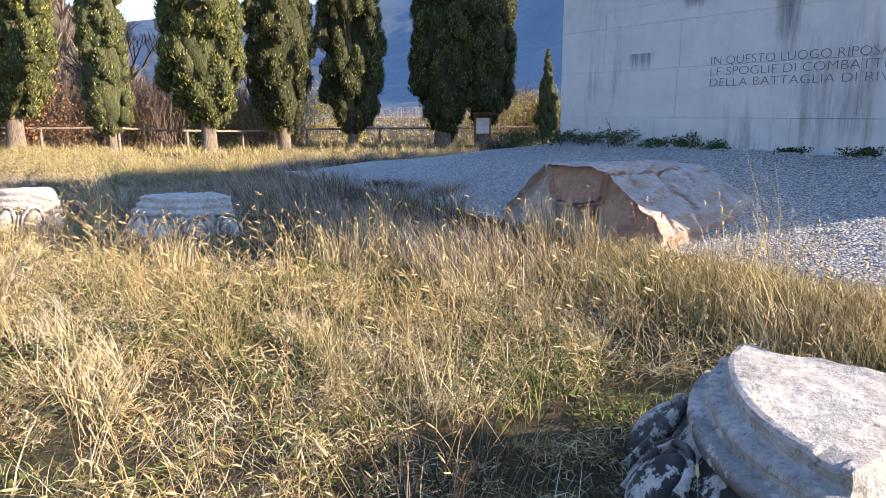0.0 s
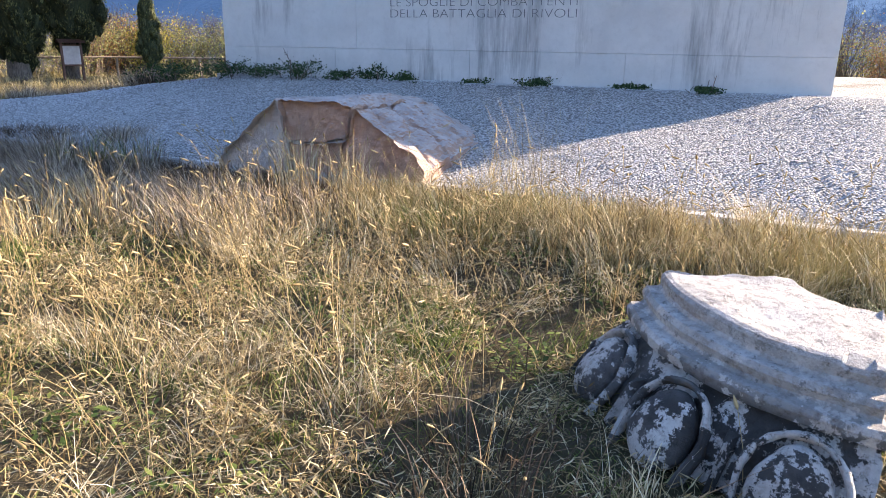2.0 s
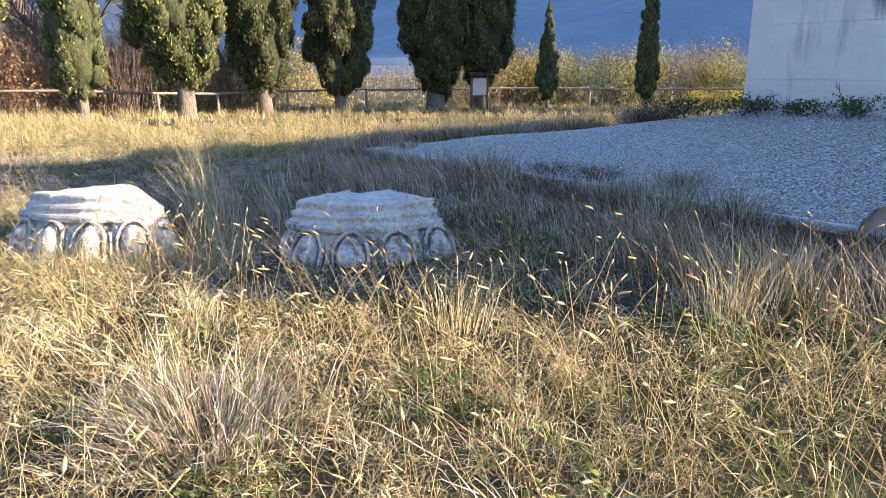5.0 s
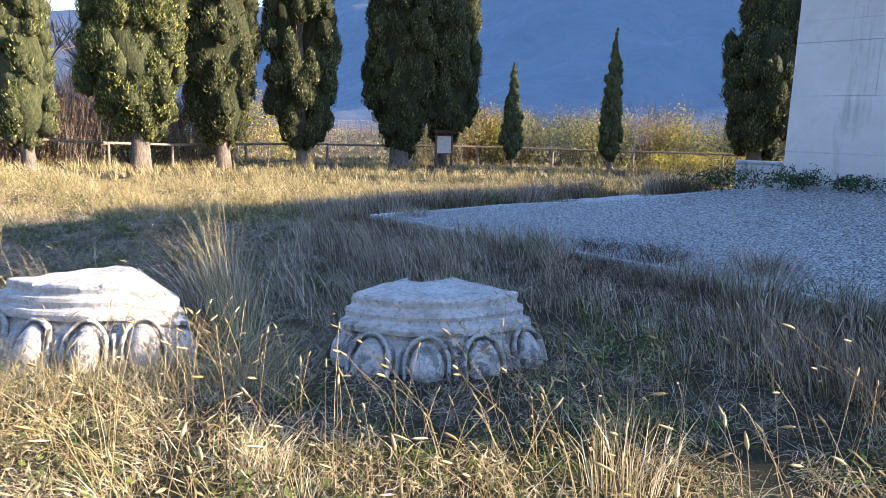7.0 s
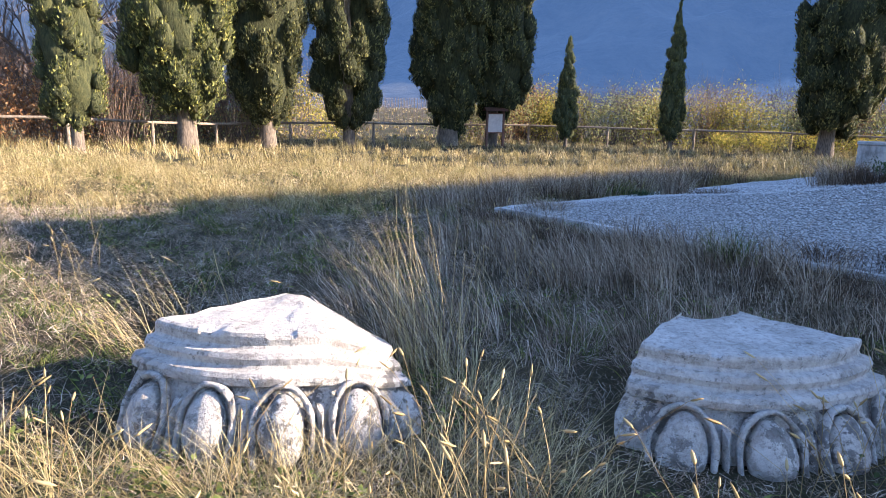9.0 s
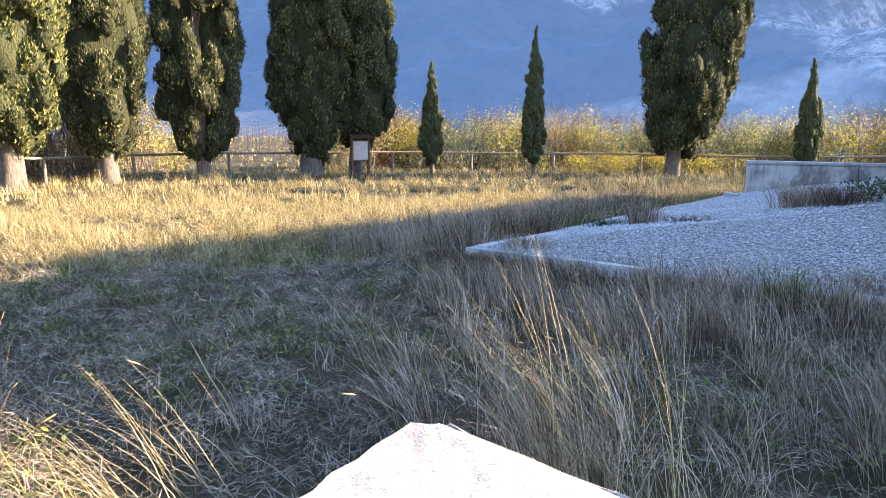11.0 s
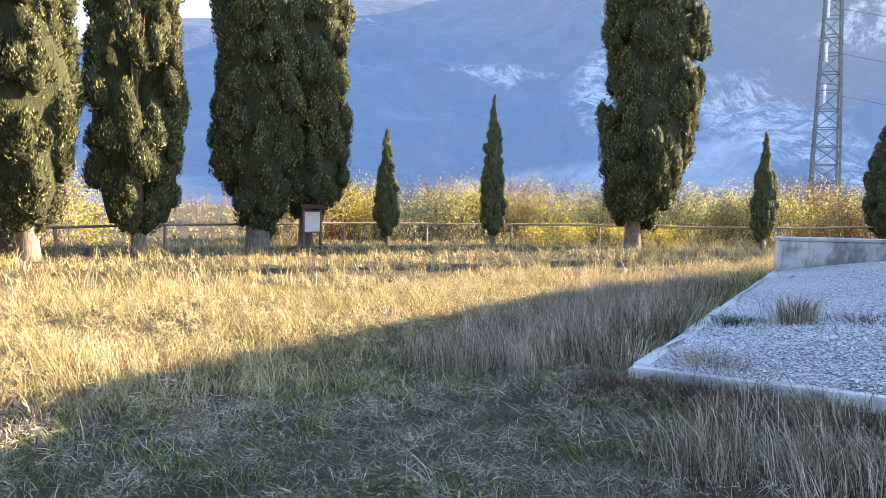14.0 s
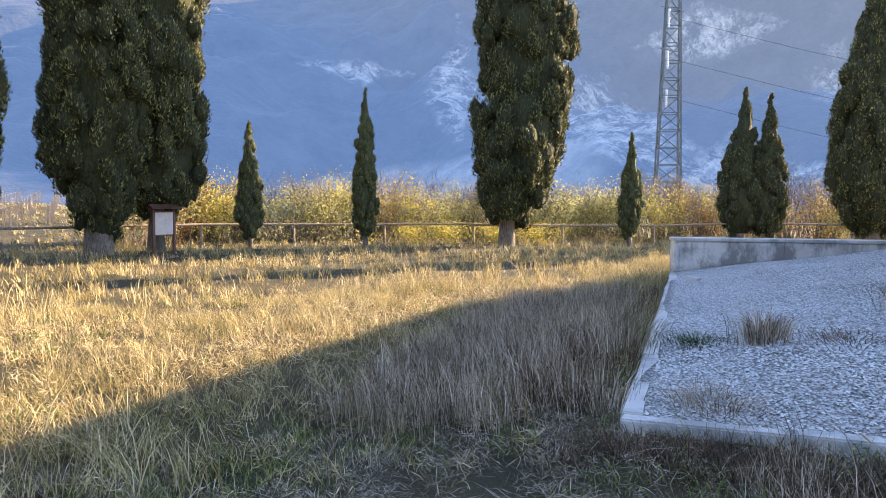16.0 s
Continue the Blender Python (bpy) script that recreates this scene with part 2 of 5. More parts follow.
def rock_mat(name, warm):
    k = Mat(name, 0.85)
    a, b = ((0.36, 0.21, 0.15), (0.56, 0.38, 0.29)) if warm else ((0.52, 0.40, 0.33), (0.68, 0.58, 0.51))
    c = k.ramp(k.noise(2.4, 8, 0.7), (0.3, a), (0.5, b), (0.7, tuple(v * 0.78 for v in b)))
    c = k.mix(k.ramp(k.noise(5, 6, 0.7, (1, 1, 4)), (0.55, 0.0), (0.72, 0.5)), c, (0.30, 0.20, 0.16))
    # faces turned up are coloured paler and greyer, standing in for skylight
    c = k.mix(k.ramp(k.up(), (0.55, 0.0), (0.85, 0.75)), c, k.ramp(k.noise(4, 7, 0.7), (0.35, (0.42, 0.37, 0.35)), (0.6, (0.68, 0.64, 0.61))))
    return k.color(c).bump(k.math("ADD", k.noise(16, 8, 0.75), k.math("MULTIPLY", k.noise(55, 5, 0.7), 0.5)), 1.0, 0.04).m


def plain_mat(name, c1, c2, scale=20, rough=0.7, metal=0.0, stretch=(1, 1, 1), bump=0.3):
    k = Mat(name, rough, metal)
    n = k.noise(scale, 6, 0.65, stretch)
    return k.color(k.ramp(n, (0.35, c1), (0.65, c2))).bump(n, bump, 0.01).m


SOIL, GRAVEL_BED, PEBBLE = soil_mat(), gravel_bed_mat(), pebble_mat()
WALL, LOW_WALL = stone_wall_mat("pale_stone_render"), stone_wall_mat("stained_low_wall_stone", (0.62, 0.60, 0.57), True, 0.75)
KERB = stone_wall_mat("kerb_stone", (0.54, 0.525, 0.50), False, 0.5)
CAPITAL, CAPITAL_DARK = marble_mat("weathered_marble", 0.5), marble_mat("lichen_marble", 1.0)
ROCK_WARM, ROCK_PALE = rock_mat("pink_limestone", True), rock_mat("pale_limestone", False)
BARK = plain_mat("cypress_bark", (0.08, 0.062, 0.048), (0.25, 0.20, 0.16), 9, 0.9, 0, (3, 3, 0.5), 0.9)
RAIL = plain_mat("weathered_rail_wood", (0.16, 0.12, 0.09), (0.36, 0.30, 0.24), 12, 0.85, 0, (1, 1, 1), 0.5)
KIOSK_WOOD = plain_mat("red_brown_kiosk_wood", (0.10, 0.05, 0.035), (0.20, 0.10, 0.07), 18, 0.7)
KIOSK_BOARD = plain_mat("faded_notice_board", (0.50, 0.41, 0.36), (0.60, 0.51, 0.45), 6, 0.6)
INK = plain_mat("engraved_letter", (0.12, 0.12, 0.125), (0.20, 0.20, 0.205), 30, 0.8)
STEEL = plain_mat("galvanised_steel", (0.10, 0.115, 0.12), (0.17, 0.185, 0.19), 3, 0.6, 0.0)
CERAMIC = plain_mat("white_insulator", (0.70, 0.70, 0.70), (0.80, 0.80, 0.80), 3, 0.3)
FACTORY = plain_mat("blue_green_cladding", (0.20, 0.36, 0.42), (0.32, 0.48, 0.52), 0.05, 0.6)
PALE_ROOF = plain_mat("pale_roof_sheet", (0.55, 0.56, 0.57), (0.70, 0.70, 0.70), 0.05, 0.6)
WINDOW_DARK = plain_mat("dark_window_band", (0.05, 0.07, 0.09), (0.09, 0.11, 0.13), 0.1, 0.3)


def backdrop_mat():
    """Far slopes: scrub, limestone cliffs and a scree. Haze is given as their own glow, thicker towards the sun."""
    k = Mat("hazy_mountain", 1.0)
    scrub = k.ramp(k.noise(0.012, 9, 0.72), (0.35, (0.010, 0.014, 0.010)), (0.62, (0.040, 0.040, 0.030)))
    x, y, z = k.axis(0), k.axis(1), k.axis(2)
    bearing = k.math("MULTIPLY", k.math("ARCTAN2", x, y), 57.2958)
    far = k.math("SQRT", k.math("ADD", k.math("MULTIPLY", x, x), k.math("MULTIPLY", y, y)))
    steep = k.math("MULTIPLY", k.math("ARCTAN2", z, far), 57.2958)
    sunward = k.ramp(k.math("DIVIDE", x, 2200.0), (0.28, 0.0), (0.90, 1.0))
    torn = k.math("MULTIPLY", k.math("SUBTRACT", k.noise(0.0060, 7, 0.68), 0.5), 2.4)
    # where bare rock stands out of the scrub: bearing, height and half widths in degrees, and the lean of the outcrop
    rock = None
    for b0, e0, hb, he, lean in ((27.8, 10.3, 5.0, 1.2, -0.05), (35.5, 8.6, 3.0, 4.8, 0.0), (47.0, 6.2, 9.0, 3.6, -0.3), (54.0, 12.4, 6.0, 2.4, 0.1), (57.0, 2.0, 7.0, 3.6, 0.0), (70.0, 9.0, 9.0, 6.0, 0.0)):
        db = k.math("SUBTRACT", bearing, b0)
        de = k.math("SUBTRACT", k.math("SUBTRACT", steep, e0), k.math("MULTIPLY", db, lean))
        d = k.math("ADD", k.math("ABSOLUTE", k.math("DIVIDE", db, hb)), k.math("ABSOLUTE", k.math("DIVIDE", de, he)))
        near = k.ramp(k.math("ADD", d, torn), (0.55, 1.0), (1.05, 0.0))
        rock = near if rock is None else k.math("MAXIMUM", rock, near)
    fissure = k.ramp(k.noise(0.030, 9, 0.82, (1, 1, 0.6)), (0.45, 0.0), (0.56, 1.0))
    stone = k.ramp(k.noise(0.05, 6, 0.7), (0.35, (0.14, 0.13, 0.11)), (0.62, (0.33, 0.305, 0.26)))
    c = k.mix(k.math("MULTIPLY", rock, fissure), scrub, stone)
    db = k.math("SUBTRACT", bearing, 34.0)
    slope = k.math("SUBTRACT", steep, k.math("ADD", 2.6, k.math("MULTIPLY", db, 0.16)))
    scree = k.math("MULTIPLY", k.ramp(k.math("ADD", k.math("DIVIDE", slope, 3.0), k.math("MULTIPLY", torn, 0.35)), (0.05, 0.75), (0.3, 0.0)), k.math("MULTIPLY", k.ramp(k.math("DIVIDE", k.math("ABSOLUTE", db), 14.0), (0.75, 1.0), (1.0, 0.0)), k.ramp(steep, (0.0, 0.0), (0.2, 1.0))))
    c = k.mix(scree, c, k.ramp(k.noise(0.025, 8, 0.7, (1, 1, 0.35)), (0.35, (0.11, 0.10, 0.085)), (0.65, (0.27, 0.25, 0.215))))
    k.color(c).bump(k.noise(0.014, 8, 0.65), 0.7, 14.0)
    # airlight as emission: deep blue away from the sun, greyer towards it
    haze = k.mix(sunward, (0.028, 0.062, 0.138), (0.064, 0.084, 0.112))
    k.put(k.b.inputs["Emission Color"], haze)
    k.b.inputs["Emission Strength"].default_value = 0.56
    return k.m


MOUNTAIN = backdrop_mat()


# ---- mesh helpers ----
def link(name, bm, material, parent=None, label="", smooth=False):
    me = bpy.data.meshes.new(name)
    bm.to_mesh(me)
    bm.free()
    return from_mesh(name, me, material, parent, label, smooth)


def from_mesh(name, me, material, parent=None, label="", smooth=False):
    me.materials.append(material)
    if smooth:
        me.shade_smooth()
    ob = new(name, me)
    if parent is not None:
        ob.parent = parent
    if label:
        ob["label"] = label
    return ob


def part(name, bm, material, parent, label="", smooth=False):
    return link(name, bm, material, parent, label, smooth)


def arrays(name, verts, faces, sizes):
    """A mesh from flat numpy arrays: verts n x 3, the faces' corner indices, and the corners of each face."""
    me = bpy.data.meshes.new(name)
    verts, faces, sizes = np.asarray(verts, np.float32), np.asarray(faces, np.int32).ravel(), np.asarray(sizes, np.int32)
    me.vertices.add(len(verts))
    me.vertices.foreach_set("co", verts.ravel())
    me.loops.add(len(faces))
    me.loops.foreach_set("vertex_index", faces)
    me.polygons.add(len(sizes))
    me.polygons.foreach_set("loop_start", np.concatenate([[0], np.cumsum(sizes)[:-1]]).astype(np.int32))
    me.update(calc_edges=True)
    return me


def thing(name, x, y, z, turn=0.0, **tags):
    ob = new(name)
    ob.matrix_world = pose(x, y, z, 0, 0, turn)
    return tagged(ob, **tags)


def box(bm, x0, y0, z0, x1, y1, z1, bevel=0.0, wear=0.0, rng=None):
    vs = [bm.verts.new((x, y, z)) for z in (z0, z1) for x, y in ((x0, y0), (x1, y0), (x1, y1), (x0, y1))]
    if wear:
        for v in vs:
            v.co += Vector([rng.uniform(-wear, wear) for _ in range(3)])
    fs = [bm.faces.new([vs[i] for i in q]) for q in ((3, 2, 1, 0), (4, 5, 6, 7), (0, 1, 5, 4), (1, 2, 6, 5), (2, 3, 7, 6), (3, 0, 4, 7))]
    if bevel:
        bmesh.ops.bevel(bm, geom=list({e for f in fs for e in f.edges}), offset=bevel, segments=1, affect="EDGES")
    return bm


def limb(bm, a, b, ra, rb, sides=6):
    a, b = Vector(a), Vector(b)
    d = (b - a).normalized()
    u = d.orthogonal().normalized()
    w = d.cross(u)
    rings = []
    for p, r in ((a, ra), (b, rb)):
        rings.append([bm.verts.new(p + r * (math.cos(k * math.tau / sides) * u + math.sin(k * math.tau / sides) * w)) for k in range(sides)])
    for k in range(sides):
        bm.faces.new((rings[0][k], rings[0][(k + 1) % sides], rings[1][(k + 1) % sides], rings[1][k]))
    bm.faces.new(rings[1])
    bm.faces.new(rings[0][::-1])
    return bm


def smooth_step(a, b, x):
    s = np.clip((x - a) / (b - a), 0, 1)
    return s * s * (3 - 2 * s)


# ---- ground ----
def ground_z(x, y):
    """Height of the meadow: level round the stones, sinking a little towards the fence and the valley."""
    x, y = np.asarray(x, float), np.asarray(y, float)
    r = np.hypot(x - 8, y - 6)
    z = -0.42 * smooth_step(12, 30, y) + 0.22 * smooth_step(3, 10, -x) * (1 - smooth_step(18, 30, y))
    z = z - 0.42 * smooth_step(16, 34, x) * (1 - smooth_step(12, 30, y))
    z = z + 0.04 * np.sin(x * 1.3 + 0.5) * np.sin(y * 1.1) * (r < 40)
    z = z - 0.022 * np.clip(r - 32, 0, 900)
    bearing = np.degrees(np.arctan2(x - 3, y - 2))
    hill = smooth_step(-24, -42, bearing) * smooth_step(40, 260, r)
    dx, dy = x - 1.83, y - 8.83
    s, t = (dx * 0.581 - dy * 0.814) / 0.9984, (0.6276 * dy + 0.7785 * dx) / 0.9984
    off = np.hypot(np.maximum(-s, 0), np.maximum(-t, 0))
    z = z + 0.21 * (1 - smooth_step(0.1, 1.9, off)) * (r < 30)
    rise = smooth_step(-20, -13, bearing) * (1 - smooth_step(2, 9, bearing)) * smooth_step(36, 115, r) * (1 - smooth_step(140, 260, r))
    return z + hill * 62 + 2.6 * rise * (y > 20)


def build_ground():
    rings, spokes = 90, 180
    rr = np.concatenate([np.linspace(0.4, 40, 56), np.geomspace(43, 3200, rings - 56)])
    th = np.arange(spokes) * math.tau / spokes
    gx, gy = 4 + rr[:, None] * np.cos(th), 8 + rr[:, None] * np.sin(th)
    v = np.stack([gx, gy, ground_z(gx, gy)], -1).reshape(-1, 3)
    v = np.vstack([v, [[4, 8, float(ground_z(4, 8))]]])
    i, j = np.meshgrid(np.arange(rings - 1), np.arange(spokes), indexing="ij")
    q = np.stack([i * spokes + j, (i + 1) * spokes + j, (i + 1) * spokes + (j + 1) % spokes, i * spokes + (j + 1) % spokes], -1).reshape(-1)
    k = np.arange(spokes)
    tri = np.stack([np.full(spokes, len(v) - 1), k, (k + 1) % spokes], -1).reshape(-1)
    me = arrays("ground", v, np.concatenate([q, tri]), [4] * ((rings - 1) * spokes) + [3] * spokes)
    tagged(from_mesh("ground", me, SOIL, smooth=True), "dry meadow ground with straw-coloured and green patches", "ground", kind="structure")


build_ground()

# Ridge heights, in degrees, by bearing from +y towards +x
RIDGE = ((-75, 12), (-50, 11), (-38, 9), (-31, 6.3), (-26, 7), (-18, 8), (-10, 8.6), (-5, 10), (2, 13.2), (8, 13.8), (15, 15.9), (22.7, 16.0), (26, 16.4),
         (28.7, 17.3), (31, 17.6), (34, 18.9), (39, 18.0), (43, 18.6), (50, 20.5), (57, 22), (70, 20), (85, 15), (100, 12), (125, 9))


def build_mountain():
    na, nr = 420, 70
    az = np.linspace(-75, 125, na)
    el = np.interp(az, [a for a, _ in RIDGE], [e for _, e in RIDGE])
    v = np.zeros((nr, na, 3))
    for j in range(nr):
        s = j / (nr - 1)
        r = 620 + 1780 * s
        for i in range(na):
            a = radians(az[i])
            p = Vector((math.sin(a) * r * 0.0022, math.cos(a) * r * 0.0022, 0.3))
            rough = noise.fractal(p, 0.9, 2.1, 7) * (0.12 + 0.1 * s)
            spur = abs(noise.fractal(p * 0.6 + Vector((7, 3, 1)), 1.0, 2.0, 4))
            top = 2400 * math.tan(radians(el[i]))
            k = s ** 1.15
            h = top * (k + (rough - 0.22 * spur) * math.sin(min(s * 1.08, 1) * math.pi) ** 0.8 + 0.012 * rough)
            v[j, i] = (math.sin(a) * r, math.cos(a) * r, -22 + max(h, 0) + 22 * s)
    i, j = np.meshgrid(np.arange(nr - 1), np.arange(na - 1), indexing="ij")
    q = np.stack([i * na + j, i * na + j + 1, (i + 1) * na + j + 1, (i + 1) * na + j], -1).reshape(-1)
    me = arrays("mountain", v.reshape(-1, 3), q, [4] * ((nr - 1) * (na - 1)))
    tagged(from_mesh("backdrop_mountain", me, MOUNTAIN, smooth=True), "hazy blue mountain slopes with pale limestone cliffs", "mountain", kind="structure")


build_mountain()

# ---- monument plan ----
FL, FR = Vector((7.40, 7.60)), Vector((13.06, 1.06))   # front foot of the monument's wall
E1 = (FR - FL).normalized()                            # along the front
E2 = Vector((math.cos(radians(30)), math.sin(radians(30))))
FRONT_IN = Vector((0.756, 0.654))                      # into the wall
FOOT, TOP = 0.95, 4.10
SLAB_A = Vector((1.83, 8.83))                          # the corner of the gravel terrace
SLAB_E1, SLAB_E2 = Vector((0.6276, -0.7785)), Vector((0.814, 0.581))
SLAB_W, SLAB_D = 19.0, 10.4


def slab_st(x, y):
    """Places in the terrace's own skew axes: metres along the front kerb and along the side kerb."""
    dx, dy = np.asarray(x) - SLAB_A.x, np.asarray(y) - SLAB_A.y
    det = SLAB_E1.x * SLAB_E2.y - SLAB_E1.y * SLAB_E2.x
    return (dx * SLAB_E2.y - dy * SLAB_E2.x) / det, (SLAB_E1.x * dy - SLAB_E1.y * dx) / det


def gravel_z(x, y):
    s, t = slab_st(x, y)
    sine = SLAB_E1.x * SLAB_E2.y - SLAB_E1.y * SLAB_E2.x
    rise = np.minimum(np.clip(t, 0, 99) * sine / 3.4, np.clip(s, 0, 99) * sine / 4.6)
    return 0.27 + 0.68 * np.clip(rise, 0, 1.0)


def build_terrace():
    n, m = 100, 56
    s, t = np.meshgrid(np.linspace(0.05, SLAB_W, n), np.linspace(0.05, SLAB_D, m), indexing="ij")
    x, y = SLAB_A.x + s * SLAB_E1.x + t * SLAB_E2.x, SLAB_A.y + s * SLAB_E1.y + t * SLAB_E2.y
    z = gravel_z(x, y) + 0.02 * np.sin(x * 2.1) * np.sin(y * 1.7)
    v = np.stack([x, y, z], -1).reshape(-1, 3)
    low = v.copy()
    low[:, 2] = -0.5
    i, j = np.meshgrid(np.arange(n - 1), np.arange(m - 1), indexing="ij")
    q = np.stack([i * m + j, (i + 1) * m + j, (i + 1) * m + j + 1, i * m + j + 1], -1).reshape(-1, 4)
    rim = [k * m for k in range(n)] + [(n - 1) * m + k for k in range(1, m)] + [k * m + m - 1 for k in range(n - 2, -1, -1)] + [k for k in range(m - 2, 0, -1)]
    rim = np.array(rim)
    side = np.stack([rim, rim + n * m, np.roll(rim, -1) + n * m, np.roll(rim, -1)], -1)
    faces = np.vstack([q, side])
    me = arrays("gravel_terrace", np.vstack([v, low]), faces, [4] * len(faces))
    ob = from_mesh("pavement_gravel_terrace", me, GRAVEL_BED)
    return tagged(ob, "raised terrace of pale grey gravel sloping to the monument", "terrace", kind="structure")


terrace = build_terrace()


def build_pebbles():
    """Loose stones over the parts of the terrace that lie open."""
    rng = np.random.default_rng(5)
    n = 125000
    s, t = rng.uniform(0.15, 17.5, n), rng.uniform(0.1, 10.2, n)
    s[: n // 2] = rng.uniform(0.15, 9.0, n // 2)
    x, y = SLAB_A.x + s * SLAB_E1.x + t * SLAB_E2.x, SLAB_A.y + s * SLAB_E1.y + t * SLAB_E2.y
    dist = (x - FL.x) * -FRONT_IN.x + (y - FL.y) * -FRONT_IN.y
    along = (x - FL.x) * E1.x + (y - FL.y) * E1.y
    keep = (dist > 0.02) | (along < 0.3)
    bare = np.sin(x * 0.9 + 1.3 * np.sin(y * 0.7)) * np.sin(y * 0.8 + 0.7) > 0.86
    keep &= ~(bare & (rng.random(n) < 0.85))
    x, y = x[keep], y[keep]
    n = len(x)
    z = gravel_z(x, y) + 0.02 * np.sin(x * 2.1) * np.sin(y * 1.7)
    size = rng.uniform(0.0065, 0.015, n) * (1 + 0.5 * (rng.random(n) < 0.08))
    turn = rng.uniform(0, math.tau, n)
    ang = turn[:, None] + np.arange(5) * math.tau / 5 + rng.uniform(-0.3, 0.3, (n, 5))
    rad = size[:, None] * rng.uniform(0.7, 1.2, (n, 5))
    tilt = rng.uniform(-0.4, 0.4, (n, 2))
    px, py = rad * np.cos(ang), rad * np.sin(ang)
    ring = np.stack([x[:, None] + px, y[:, None] + py, z[:, None] + 0.004 + 0.3 * size[:, None] + px * tilt[:, :1] + py * tilt[:, 1:]], -1)
    off = rng.uniform(-0.4, 0.4, (n, 2)) * size[:, None]
    top = np.stack([x + off[:, 0], y + off[:, 1], z + 0.004 + size * rng.uniform(0.7, 1.1, n)], -1)[:, None]
    v = np.concatenate([ring, top], 1).reshape(-1, 3)
    k = np.arange(5)
    f = np.stack([k, (k + 1) % 5, np.full(5, 5)], -1)
    faces = (np.arange(n)[:, None, None] * 6 + f).reshape(-1)
    me = arrays("gravel", v, faces, [3] * (5 * n))
    tagged(from_mesh("gravel", me, PEBBLE), "loose angular pale grey gravel stones", "gravel", kind="stuff")


build_pebbles()


def build_kerbs():
    rng = random.Random(3)
    for name, origin, along, across, total, wide, label in (
            ("kerb", SLAB_A, SLAB_E1, SLAB_E2, SLAB_W, 0.13, "pale stone kerb along the gravel terrace front"),
            ("kerb", SLAB_A + SLAB_E2 * 0.16, SLAB_E2, SLAB_E1, SLAB_D - 0.25, 0.15, "broad pale kerb stones along the terrace side")):
        kerb = thing(name, origin.x, origin.y, 0, 0, label=label, category="kerb", kind="structure")
        d = 0.0
        while d < total:
            length = min(rng.uniform(0.9, 1.5) if wide < 0.14 else rng.uniform(0.7, 1.3), total - d)
            bm = bmesh.new()
            high = 0.285 + rng.uniform(-0.012, 0.012)
            z0, z1 = -0.4, high
            a, b = along * (d + 0.006), along * (d + length - 0.006)
            out = across * wide
            shift = across * rng.uniform(-0.012, 0.012)
            vs = []
            for z in (z0, z1):
                for p in (a, b, b + out, a + out):
                    q = p + shift
                    vs.append(bm.verts.new((q.x + rng.uniform(-0.006, 0.006), q.y + rng.uniform(-0.006, 0.006), z + rng.uniform(-0.006, 0.006))))
            for q in ((3, 2, 1, 0), (4, 5, 6, 7), (0, 1, 5, 4), (1, 2, 6, 5), (2, 3, 7, 6), (3, 0, 4, 7)):
                bm.faces.new([vs[i] for i in q])
            bmesh.ops.recalc_face_normals(bm, faces=bm.faces)
            bmesh.ops.bevel(bm, geom=list(bm.edges), offset=0.012, segments=2, affect="EDGES")
            part("kerb_stone", bm, KERB, kerb)
            d += length


build_kerbs()


